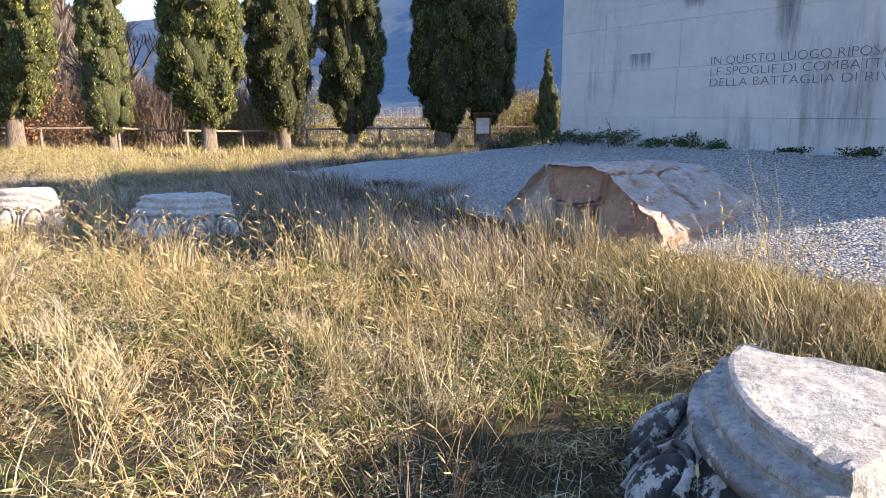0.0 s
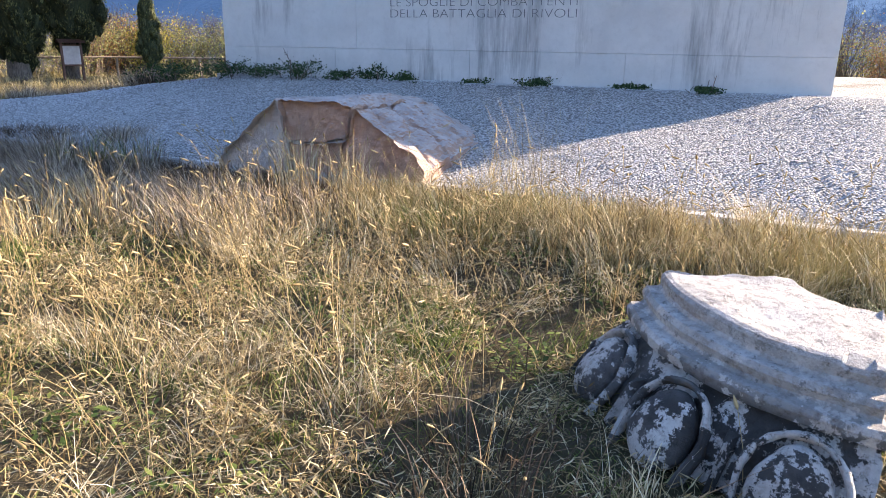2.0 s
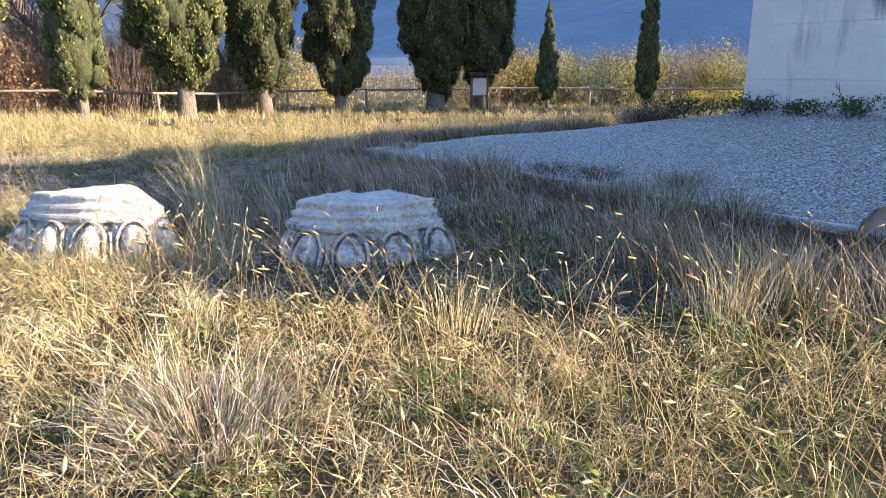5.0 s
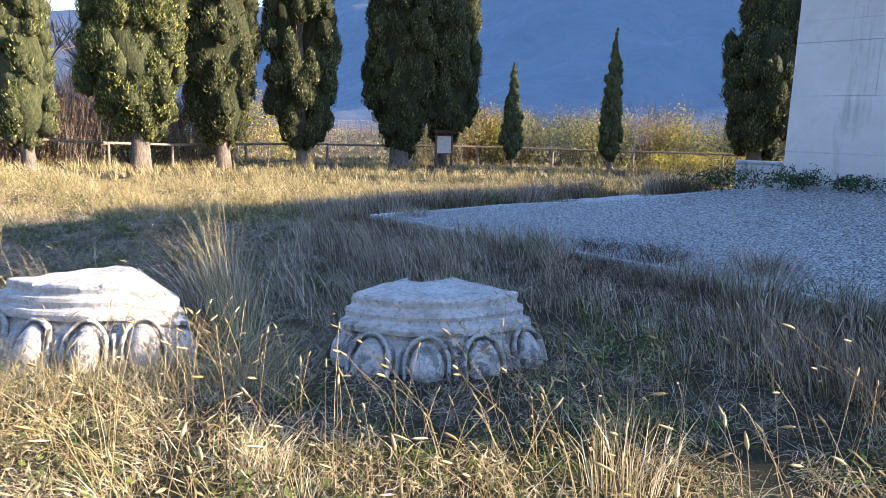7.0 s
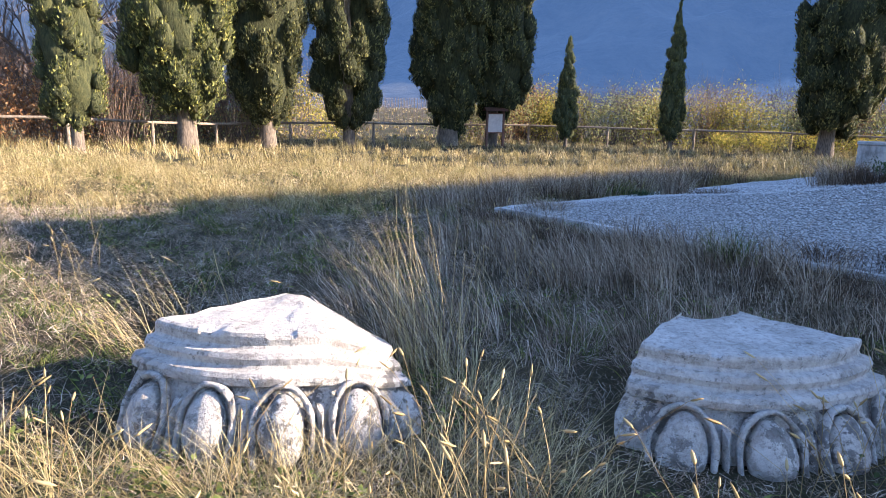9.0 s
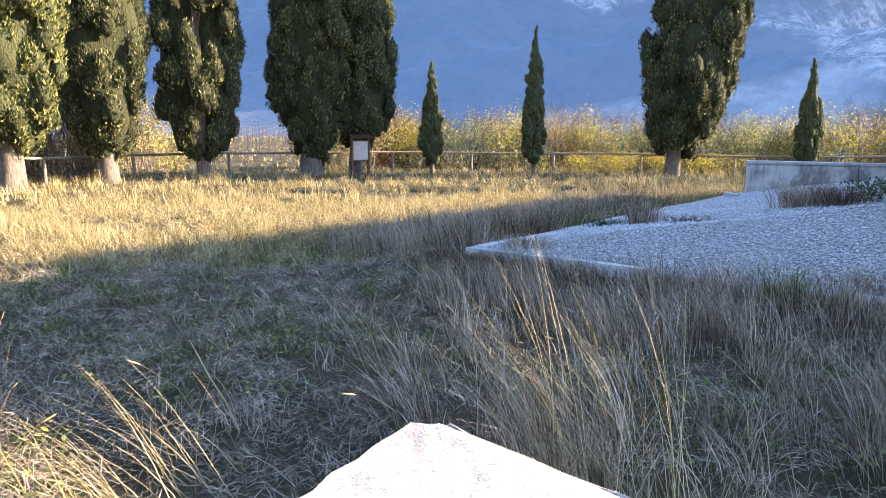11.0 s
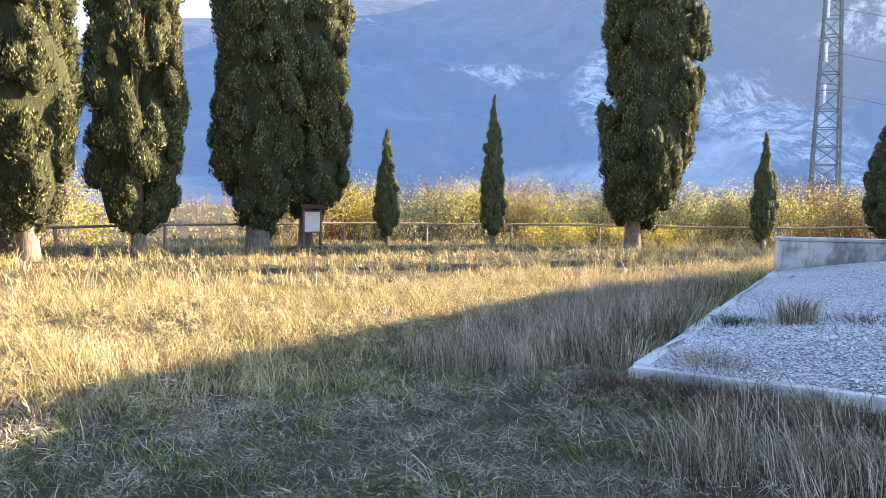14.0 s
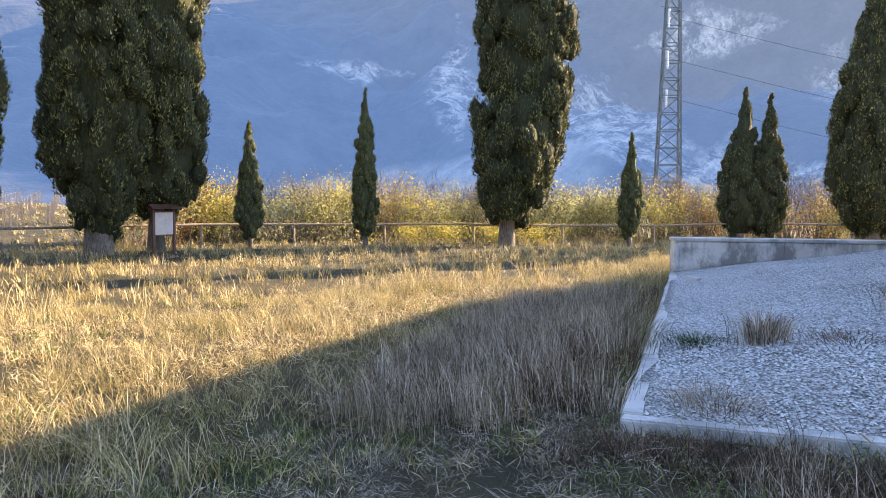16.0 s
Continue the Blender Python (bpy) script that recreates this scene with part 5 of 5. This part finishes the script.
p = meadow(101, 76000, -4, 12, -4.5, 3.6, 48, lambda p: sunny(p) & thin_on_green(p, 1))
hgt = np.clip(0.16 + 0.08 * patch(p) + 0.08 * patch(p, 0.4, 2.0), 0.07, 0.38) * low_round_stones(p)
blades("dry_grass", p, hgt, 0.0034, STRAW, 1, label="dense dry straw-coloured meadow grass", spread=1.4, bend=0.8)
p = meadow(102, 84000, -4, 12, -4.5, 3.6, 34, lambda p: sunny(p) & (patch(p, 0.8, 1.0) > -0.55))
blades("green_grass", p, 0.14 * low_round_stones(p), 0.0056, GREEN, 2, label="short green grass between the dry tussocks", spread=1.1, fine=False)
p = meadow(103, 60000, -4, 12, -4.5, 3.4, 70, lambda p: sunny(p) & (patch(p, 0.7, 3.0) > 0.45))
blades("tall_dry_grass", p, 0.40 * low_round_stones(p), 0.0038, STRAW, 3, wind=(-0.15, 0.0), label="tall dry grass tussocks with drooping tips", spread=0.9, bend=0.8)
p = meadow(104, 26000, -4, 12, -4.5, 3.6, 12, lambda p: sunny(p))
blades("matted_grass", p, 0.12, 0.005, DEAD, 4, label="matted brown dead grass and stems", spread=2.4, bend=1.2, fine=False)
p = meadow(120, 24000, -4, 12, -4.5, 3.6, 20, lambda p: sunny(p) & thin_on_green(p, 2))
blades("matted_straw", p, 0.17, 0.0036, STRAW, 20, label="flattened pale straw lying every way", spread=2.6, bend=1.1, fine=False)
def scraps(name, p, high, length, width, mat, seed, label):
    """Short curled scraps of dry leaf and husk that hang among the stems, every way up."""
    rng = np.random.default_rng(seed)
    n = len(p)
    z = ground_z(p[:, 0], p[:, 1]) + 0.008 + high * rng.random(n) ** 1.5
    az, el = rng.uniform(0, math.tau, n), rng.normal(0.25, 0.55, n)
    ln, wd = length * rng.uniform(0.4, 1.5, n)[:, None], (width * rng.uniform(0.5, 1.4, n))[:, None]
    d = np.column_stack([np.cos(az) * np.cos(el), np.sin(az) * np.cos(el), np.sin(el)])
    e = np.cross(d, rng.normal(0, 1, (n, 3)))
    e /= np.linalg.norm(e, axis=1, keepdims=True)
    o = np.column_stack([p[:, :2], z])
    curl = np.cross(d, e) * ln * rng.uniform(-0.25, 0.25, (n, 1))
    v = np.stack([o - d * ln * 0.5, o + e * wd * 0.5 + curl, o + d * ln * 0.5, o - e * wd * 0.5 + curl], 1).reshape(-1, 3)
    v[:, 2] = np.maximum(v[:, 2], ground_z(v[:, 0], v[:, 1]) + 0.004)
    ob = from_mesh(name, arrays(name, v, np.arange(4 * n), np.full(n, 4)), mat)
    return tagged(ob, label, "grass", kind="stuff")


p = meadow(130, 190000, -2.5, 11, -3.6, 2.8, 90, lambda p: sunny(p))
scraps("dry_leaf_litter", p, (0.05 + 0.17 * p[:, 3] ** 1.5) * low_round_stones(p), 0.068, 0.0056, HUSK, 30, "broken dry leaves and husks among the meadow grass")
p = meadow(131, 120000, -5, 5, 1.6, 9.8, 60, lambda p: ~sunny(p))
scraps("dry_leaf_litter", p, (0.03 + 0.10 * p[:, 3] ** 1.5) * low_round_stones(p), 0.085, 0.0036, GREY_HUSK, 31, "broken dry leaves matted among the grass, toned grey for shade")
p = meadow(132, 45000, -9, 8, 9.0, 16, 40, lambda p: ~sunny(p))
scraps("dry_leaf_litter", p, 0.05 + 0.22 * p[:, 3], 0.11, 0.0062, HUSK, 32, "broken dry leaves and husks among the golden grass")
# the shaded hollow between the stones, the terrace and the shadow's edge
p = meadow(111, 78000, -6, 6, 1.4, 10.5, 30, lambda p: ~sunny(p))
blades("matted_grass", p, 0.14 * low_round_stones(p), 0.0040, GREY_STRAW, 11, label="matted dry grass toned grey for the shade", spread=2.0, bend=1.2, fine=False)
p = meadow(121, 22000, -6, 6, 1.4, 10.5, 16, lambda p: ~sunny(p))
blades("matted_grass", p, 0.10, 0.006, DEAD, 21, label="matted brown dead grass in the shade", spread=2.4, bend=1.2, fine=False)
p = meadow(112, 62000, -6, 6, 1.4, 10.5, 40, lambda p: ~sunny(p) & (patch(p, 0.9, 5) > -0.1))
blades("green_grass", p, 0.12 * low_round_stones(p), 0.0065, GREEN, 12, label="short green grass in the shade", spread=1.1, fine=False)
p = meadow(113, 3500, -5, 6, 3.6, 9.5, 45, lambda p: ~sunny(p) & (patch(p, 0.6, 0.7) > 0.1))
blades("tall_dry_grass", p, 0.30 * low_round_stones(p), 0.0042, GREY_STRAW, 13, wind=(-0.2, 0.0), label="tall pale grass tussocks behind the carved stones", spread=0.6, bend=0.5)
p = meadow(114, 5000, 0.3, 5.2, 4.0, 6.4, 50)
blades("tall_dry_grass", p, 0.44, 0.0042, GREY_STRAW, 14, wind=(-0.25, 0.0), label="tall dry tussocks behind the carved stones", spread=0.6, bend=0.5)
# along the kerb, grey-toned where shade lies, golden beyond
p = along_kerb(105, 13000, 0.7, 9.5, -1.7, -0.25, 45)
blades("kerb_grass", p, 0.42 * (0.5 + 0.5 * (patch(p, 0.7, 4) > -0.4)) * np.where(np.abs(slab_st(p[:, 0], p[:, 1])[0] - 4.9) < 1.5, 0.55, 1.0), 0.0052, GREY_STRAW, 5, wind=(-0.25, 0.0), label="tall dry grass along the terrace kerb, toned grey for shade", spread=0.5, bend=0.4, fine=False)
p = along_kerb(122, 16000, -0.3, 10.0, -0.6, -0.03, 40)
blades("kerb_grass", p, 0.17, 0.0055, DEAD, 22, label="short brown grass at the foot of the kerb", spread=1.2, bend=0.8, fine=False)
p = along_kerb(115, 20000, 9.5, 17, -1.1, -0.10, 60)
blades("kerb_grass", p, 0.30, 0.0050, GOLD, 15, label="tall dry golden grass along the terrace kerb", spread=0.8, bend=0.4, fine=False)
p = along_kerb(123, 15000, -2.3, -0.30, 0.0, 6.0, 50)
blades("kerb_grass", p, 0.44, 0.0056, GREY_STRAW, 16, label="tall dry grass along the terrace side, toned grey for shade", spread=0.5, bend=0.4, fine=False)
p = along_kerb(124, 2600, -0.75, -0.06, 0.3, 6.5, 60)
blades("kerb_grass", p, 0.36, 0.0060, DEAD, 24, label="dark dead stems against the terrace side", spread=0.6, bend=0.4, fine=False)
# the middle and far meadow
p = meadow(106, 112000, -12, 14, 9.6, 18, 16)
hgt = np.clip(0.24 + 0.12 * patch(p, 0.5), 0.08, 0.46)
blades("dry_grass", p, hgt * 1.1, 0.0050, GOLD, 6, fine=False, label="dry golden meadow grass", spread=0.9)
p = meadow(107, 36000, -14, 12, 7.5, 18, 24, lambda p: patch(p, 0.6, 2) > 0)
blades("green_grass", p, 0.14, 0.009, GREEN, 7, fine=False, label="short green grass patches", spread=0.9)
p = meadow(125, 14000, -12, 14, 9.0, 20, 40, lambda p: patch(p, 0.45, 1.2) > 0.4)
blades("matted_grass", p, 0.18, 0.007, DEAD, 25, fine=False, label="brown dead stems in the meadow", spread=1.0)
p = meadow(116, 26000, -14, -5.5, 2, 10.5, 18)
blades("dry_grass", p, 0.22, 0.006, GOLD, 17, fine=False, label="dry golden meadow grass", spread=0.9)
p = meadow(108, 56000, -24, 32, 17, 37, 10)
blades("far_dry_grass", p, 0.36 + 0.10 * patch(p, 0.3), 0.014, GOLD, 8, fine=False, label="tall dry golden grass towards the fence", spread=0.6)


p = meadow(126, 15000, -26, 14, 38, 120, 8)
blades("vineyard_grass", p, 0.30, 0.05, GOLD, 26, fine=False, label="yellow-green grass between the vineyard rows", spread=0.6)


def seed_stalks(name, n, x0, x1, y0, y1, seed, high, mask=None):
    rng = np.random.default_rng(seed)
    c = np.column_stack([rng.uniform(x0, x1, n // 5), rng.uniform(y0, y1, n // 5)])
    p = c[rng.integers(0, len(c), n)] + rng.normal(0, 0.10, (n, 2))
    p = p[free_of_stones(p)]
    p = p if mask is None else p[mask(p)]
    vs, fs, sz = [], [], []
    for x, y in p:
        z = float(ground_z(x, y))
        h = high * rng.uniform(0.6, 1.25)
        a = rng.uniform(0, math.tau)
        k = rng.uniform(0.05, 0.9)
        d = np.array([math.cos(a) * k - 0.12, math.sin(a) * k])
        p0, p1 = np.array([x, y, z]), np.array([x + d[0] * h * 0.45, y + d[1] * h * 0.45, z + h * 0.6])
        p2 = np.array([x + d[0] * h * 1.1, y + d[1] * h * 1.1, z + h])
        tip = p2 + (p2 - p1) / np.linalg.norm(p2 - p1) * rng.uniform(0.04, 0.075) + [d[0] * 0.03, d[1] * 0.03, -0.012]
        side = np.array([-math.sin(a), math.cos(a), 0]) * 0.0014
        up = np.array([math.cos(a), math.sin(a), 0]) * 0.0014
        b = len(vs)
        for q in (p0, p1, p2):
            vs += [q + side, q - side * 0.5 + up, q - side * 0.5 - up]
        for r in (0, 3):
            for j in range(3):
                fs += [b + r + j, b + r + (j + 1) % 3, b + r + 3 + (j + 1) % 3, b + r + 3 + j]
                sz.append(4)
        b = len(vs)
        w = rng.uniform(0.0045, 0.0075)
        m1, m2 = p2 + (tip - p2) * 0.3, p2 + (tip - p2) * 0.75
        for q, g in ((m1, 1.0), (m2, 0.8)):
            for j in range(4):
                t = j * math.pi / 2
                vs.append(q + (side / 0.0014 * math.cos(t) + np.array([0, 0, 1]) * math.sin(t)) * w * g)
        vs += [p2, tip]
        for j in range(4):
            i = (j + 1) % 4
            fs += [b + j, b + i, b + 4 + i, b + 4 + j, b + 8, b + i, b + j, b + 4 + j, b + 4 + i, b + 9]
            sz += [4, 3, 3]
    tagged(from_mesh(name, arrays(name, np.array(vs), fs, sz), SEED), "bristly pale seed heads on thin bent stalks", "grass", kind="stuff")


seed_stalks("seed_grass", 1500, -3, 11.5, -3.6, 1.9, 41, 0.30)
seed_stalks("seed_grass", 1100, 1, 10, -1.8, 1.9, 43, 0.56)
seed_stalks("seed_grass", 260, -2, 5, 1.8, 3.0, 42, 0.42)
seed_stalks("seed_grass", 70, -2.6, 2, 4.6, 7.0, 44, 0.45)


# ---- tufts and weeds on the terrace ----
def tuft(name, x, y, z, n, high, wide, mat, seed, label, width=0.004):
    rng = np.random.default_rng(seed)
    pts = rng.normal(0, wide * 0.3, (n, 2))
    h = high * rng.uniform(0.4, 1.1, n)
    a = np.arctan2(pts[:, 1], pts[:, 0]) + rng.normal(0, 0.6, n)
    k = rng.uniform(0.1, 0.8, n) * wide / max(high, 0.1)
    out = np.stack([np.cos(a), np.sin(a)], -1) * k[:, None]
    b = rng.uniform(0, math.tau, n)
    s3 = np.column_stack([np.cos(b), np.sin(b), np.zeros(n)]) * width / 2
    base = np.column_stack([pts, np.full(n, -0.03)])
    mid = np.column_stack([pts + out * (h * 0.4)[:, None], h * 0.65])
    tip = np.column_stack([pts + out * (h * 1.0)[:, None], h])
    v = np.stack([base - s3, base + s3, mid + s3, mid - s3, tip], 1).reshape(-1, 3)
    q = np.arange(n)[:, None] * 5
    me = arrays(name, v, np.concatenate([q + [0, 1, 2, 3], q + [3, 2, 4]], 1).reshape(-1), np.tile([4, 3], n))
    ob = from_mesh(name, me, mat)
    ob.matrix_world = pose(x, y, z)
    return tagged(ob, label, "weeds", kind="stuff")


def on_gravel(s, t):
    x, y = SLAB_A.x + s * SLAB_E1.x + t * SLAB_E2.x, SLAB_A.y + s * SLAB_E1.y + t * SLAB_E2.y
    return x, y, float(gravel_z(x, y))


for n, (s, t, cnt, h, w, mat, label) in enumerate((
        (1.05, 2.30, 520, 0.32, 0.34, GREY_STRAW, "dry pale grass tuft growing through the gravel"),
        (0.50, 2.55, 500, 0.07, 0.45, HEDGE, "low green weeds spreading over the gravel"),
        (0.60, 0.40, 420, 0.08, 0.5, GREY_STRAW, "matted dry weeds behind the kerb"),
        (1.75, 2.10, 420, 0.07, 0.6, DEAD, "matted dry weeds on the gravel"),
        (2.65, 3.38, 800, 0.34, 0.55, GREY_STRAW, "broad dry scrub tuft on the gravel"),
        (3.15, 3.12, 700, 0.28, 0.5, DEAD, "dry brown scrub tuft on the gravel"),
        (3.90, 0.28, 380, 0.13, 0.5, DEAD, "dry weeds behind the kerb"),
        (4.60, 0.28, 420, 0.15, 0.5, DEAD, "dry weeds behind the kerb"),
        (5.60, 0.40, 420, 0.20, 0.45, GREY_STRAW, "dry weeds behind the kerb"))):
    tuft("weed_tuft", *on_gravel(s, t), cnt, h, w, mat, 60 + n, label)
rng = random.Random(90)
foot_plants = ((-0.5, 0.45, 0.32, 0.9), (0.25, 0.3, 0.26, 0.7), (0.9, 0.22, 0.2, 0.5), (1.55, 0.25, 0.28, 0.6), (2.3, 0.16, 0.16, 0.4), (2.7, 0.14, 0.2, 0.4), (3.3, 0.12, 0.14, 0.4), (4.3, 0.1, 0.1, 0.35), (5.2, 0.12, 0.12, 0.4), (6.4, 0.1, 0.1, 0.4), (7.3, 0.12, 0.1, 0.4))
for n, (d, out, high, wide) in enumerate(foot_plants):
    q = FL + E1 * d - FRONT_IN * out
    ob = shrub("wall_foot_plant", 200 + n, wide * 0.9, high * 1.1, int(1500 * wide), 0.02, 7, HEDGE, "low dark green plant at the monument's foot", "plant")
    ob.matrix_world = pose(q.x, q.y, float(gravel_z(q.x, q.y)) - 0.02)


# broad-leaved weeds low in the meadow
def leaf_mats():
    rng = np.random.default_rng(123)
    m = 900
    c = np.column_stack([rng.uniform(-3.5, 11, m), rng.uniform(-4, 8, m)])
    c = c[patch(c, 0.9, 2.2) > -0.2]
    p = c[rng.integers(0, len(c), 22000)] + rng.normal(0, 0.09, (22000, 2))
    p = p[free_of_stones(p)]
    n = len(p)
    z = ground_z(p[:, 0], p[:, 1]) + rng.uniform(0.01, 0.10, n)
    a, ln = rng.uniform(0, math.tau, n), rng.uniform(0.009, 0.026, n)
    tilt = rng.uniform(-0.5, 0.5, n)
    d = np.column_stack([np.cos(a), np.sin(a), tilt]) * ln[:, None]
    e = np.column_stack([-np.sin(a), np.cos(a), rng.uniform(-0.4, 0.4, n)]) * ln[:, None] * 0.55
    o = np.column_stack([p, z])
    v = np.stack([o - d, o + e, o + d, o - e], 1).reshape(-1, 3)
    me = arrays("ground_leaves", v, np.arange(4 * n), np.full(n, 4))
    tagged(from_mesh("ground_leaves", me, GREEN), "small green weed leaves low among the grass", "weeds", kind="stuff")


leaf_mats()


# single tall tussocks that stand out of the meadow
TALL_LABEL, GREEN_LABEL = "tall pale dry grass tussock in the meadow", "fresh green leafy clump in the dry meadow"
TUSSOCKS = ((8.55, 0.95, 60, 0.45, 0.3, STRAW, TALL_LABEL), (7.05, 1.72, 160, 0.55, 0.30, STRAW, TALL_LABEL), (7.42, 1.42, 120, 0.5, 0.3, STRAW, TALL_LABEL),
            (5.4, 1.82, 220, 0.50, 0.45, STRAW, TALL_LABEL), (5.0, 1.55, 180, 0.46, 0.4, STRAW, TALL_LABEL), (3.3, 1.4, 120, 0.42, 0.35, STRAW, TALL_LABEL), (5.0, 3.3, 260, 0.45, 0.5, GREY_STRAW, TALL_LABEL),
            (2.25, 0.05, 900, 0.30, 0.6, GREY_HUSK, "grey wiry dead herb in the meadow"),
            (7.85, 0.25, 420, 0.24, 0.7, GREEN, GREEN_LABEL), (8.6, -0.1, 300, 0.2, 0.6, GREEN, GREEN_LABEL), (6.9, -1.35, 260, 0.18, 0.4, GREEN, GREEN_LABEL), (4.6, -0.6, 360, 0.16, 0.7, GREEN, GREEN_LABEL),
            (9.3, -2.6, 420, 0.22, 0.6, GREEN, GREEN_LABEL), (3.2, 0.4, 300, 0.14, 0.6, GREEN, GREEN_LABEL), (6.6, -2.4, 120, 0.34, 0.6, DEAD, "brown wiry dead stems beside the carved stone"), (6.4, -2.9, 120, 0.34, 0.6, DEAD, "brown wiry dead stems beside the carved stone"))
for n, (x, y, cnt, h, w, mat, label) in enumerate(TUSSOCKS):
    tuft("grass_tussock", x, y, float(ground_z(x, y)), cnt, h, w, mat, 300 + n, label, 0.0042)


def arching(name, x, y, n, length, toward, fan, rise, mat, seed, label, width=0.0036, wide=0.10):
    """A tussock of long blades that rise and arch over: toward and fan in degrees from +x, rise the first slope from level."""
    rng = np.random.default_rng(seed)
    base = rng.normal(0, wide, (n, 2))
    az = np.radians(toward + rng.normal(0, fan, n))
    ln = length * rng.uniform(0.5, 1.2, n)
    tilt = np.radians(np.clip(rise + rng.normal(0, 11, n), 12, 88))
    drop = np.radians(rng.uniform(15, 75, n))
    side = np.column_stack([-np.sin(az), np.cos(az), np.zeros(n)]) * width / 2
    joints = 6
    pos = np.column_stack([base, np.full(n, -0.02)])
    rows = []
    for k in range(joints):
        w = 1.0 - 0.8 * k / (joints - 1)
        rows += [pos - side * w, pos + side * w]
        t = tilt - drop * (k / (joints - 1)) ** 1.4
        pos = pos + np.column_stack([np.cos(az) * np.cos(t), np.sin(az) * np.cos(t), np.sin(t)]) * (ln / (joints - 1))[:, None]
        pos[:, 2] = np.maximum(pos[:, 2], 0.015)
    v = np.stack(rows, 1).reshape(-1, 3)
    q = np.arange(n)[:, None] * 2 * joints
    faces = np.concatenate([q + [2 * k, 2 * k + 1, 2 * k + 3, 2 * k + 2] for k in range(joints - 1)], 1).reshape(-1)
    ob = from_mesh(name, arrays(name, v, faces, np.full(n * (joints - 1), 4)), mat)
    ob.matrix_world = pose(x, y, float(ground_z(x, y)))
    return tagged(ob, label, "grass", kind="stuff")


ARCH_LABEL, MAT_LABEL = "long golden grass arching over beside the carved stone", "matted golden grass heaped before the carved stone"
for n, (x, y, cnt, length, toward, fan, rise, label) in enumerate((
        (-0.80, 4.05, 26, 0.80, 170, 22, 52, ARCH_LABEL), (-1.05, 4.40, 26, 0.85, 165, 25, 50, ARCH_LABEL), (-0.65, 4.55, 26, 0.80, 150, 30, 55, ARCH_LABEL), (-1.5, 4.15, 26, 0.55, 180, 50, 40, ARCH_LABEL),
        (0.86, 4.00, 60, 1.05, 140, 35, 72, ARCH_LABEL), (1.05, 3.70, 70, 1.0, 120, 50, 68, ARCH_LABEL), (0.80, 4.25, 50, 1.05, 155, 35, 70, ARCH_LABEL), (8.75, 0.72, 60, 1.05, 90, 110, 76, TALL_LABEL), (8.95, 0.55, 45, 0.95, 60, 110, 74, TALL_LABEL), (1.15, 3.45, 90, 0.55, 40, 60, 45, ARCH_LABEL),
        (-0.85, 2.85, 170, 0.36, 180, 90, 42, MAT_LABEL), (-0.45, 2.66, 220, 0.42, 200, 100, 42, MAT_LABEL), (0.0, 2.62, 260, 0.44, 150, 100, 42, MAT_LABEL), (0.4, 2.62, 260, 0.44, 60, 100, 42, MAT_LABEL), (0.8, 2.7, 260, 0.46, 30, 90, 42, MAT_LABEL),
        (1.15, 2.8, 240, 0.48, 20, 80, 42, MAT_LABEL), (1.45, 2.5, 200, 0.42, 0, 90, 40, MAT_LABEL), (1.35, 3.15, 120, 0.50, 60, 80, 48, MAT_LABEL), (0.2, 2.2, 240, 0.34, 180, 120, 40, MAT_LABEL), (0.9, 2.15, 240, 0.36, 90, 120, 40, MAT_LABEL), (-0.6, 2.25, 200, 0.34, 190, 100, 40, MAT_LABEL))):
    arching("grass_tussock", x, y, cnt, length, toward, fan, rise, GOLD, 700 + n, label, wide=0.16 if label is MAT_LABEL else 0.09)


# dry tussocks that lean over the kerb near the terrace corner
rng_k = random.Random(17)
for n in range(26):
    p = SLAB_A + (SLAB_E1 * rng_k.uniform(2.2, 6.8) - SLAB_E2 * rng_k.uniform(0.08, 0.4) if n % 3 else SLAB_E2 * rng_k.uniform(0.2, 5.0) - SLAB_E1 * rng_k.uniform(0.1, 0.3))
    green = n % 5 == 0
    tuft("grass_tussock", p.x, p.y, float(ground_z(p.x, p.y)), rng_k.randint(90, 170), rng_k.uniform(0.24, 0.40), rng_k.uniform(0.3, 0.5), GREEN if green else GREY_STRAW, 500 + n,
         "green grass tussock at the kerb" if green else "dry grass tussock at the kerb, toned grey for shade", 0.0042)


# a long bleached stalk lying bent in the shaded grass
bm = bmesh.new()
stalk = [(-0.55, 5.15, 0.0), (-0.62, 5.26, 0.13), (-0.70, 5.40, 0.22), (-0.82, 5.68, 0.36)]
for n, (a, b) in enumerate(zip(stalk, stalk[1:])):
    limb(bm, a, b, 0.006 - 0.0012 * n, 0.005 - 0.0012 * n, 5)
tagged(link("dry_stalk", bm, SEED), "long bleached dry stalk bent over the grass", "stalk")
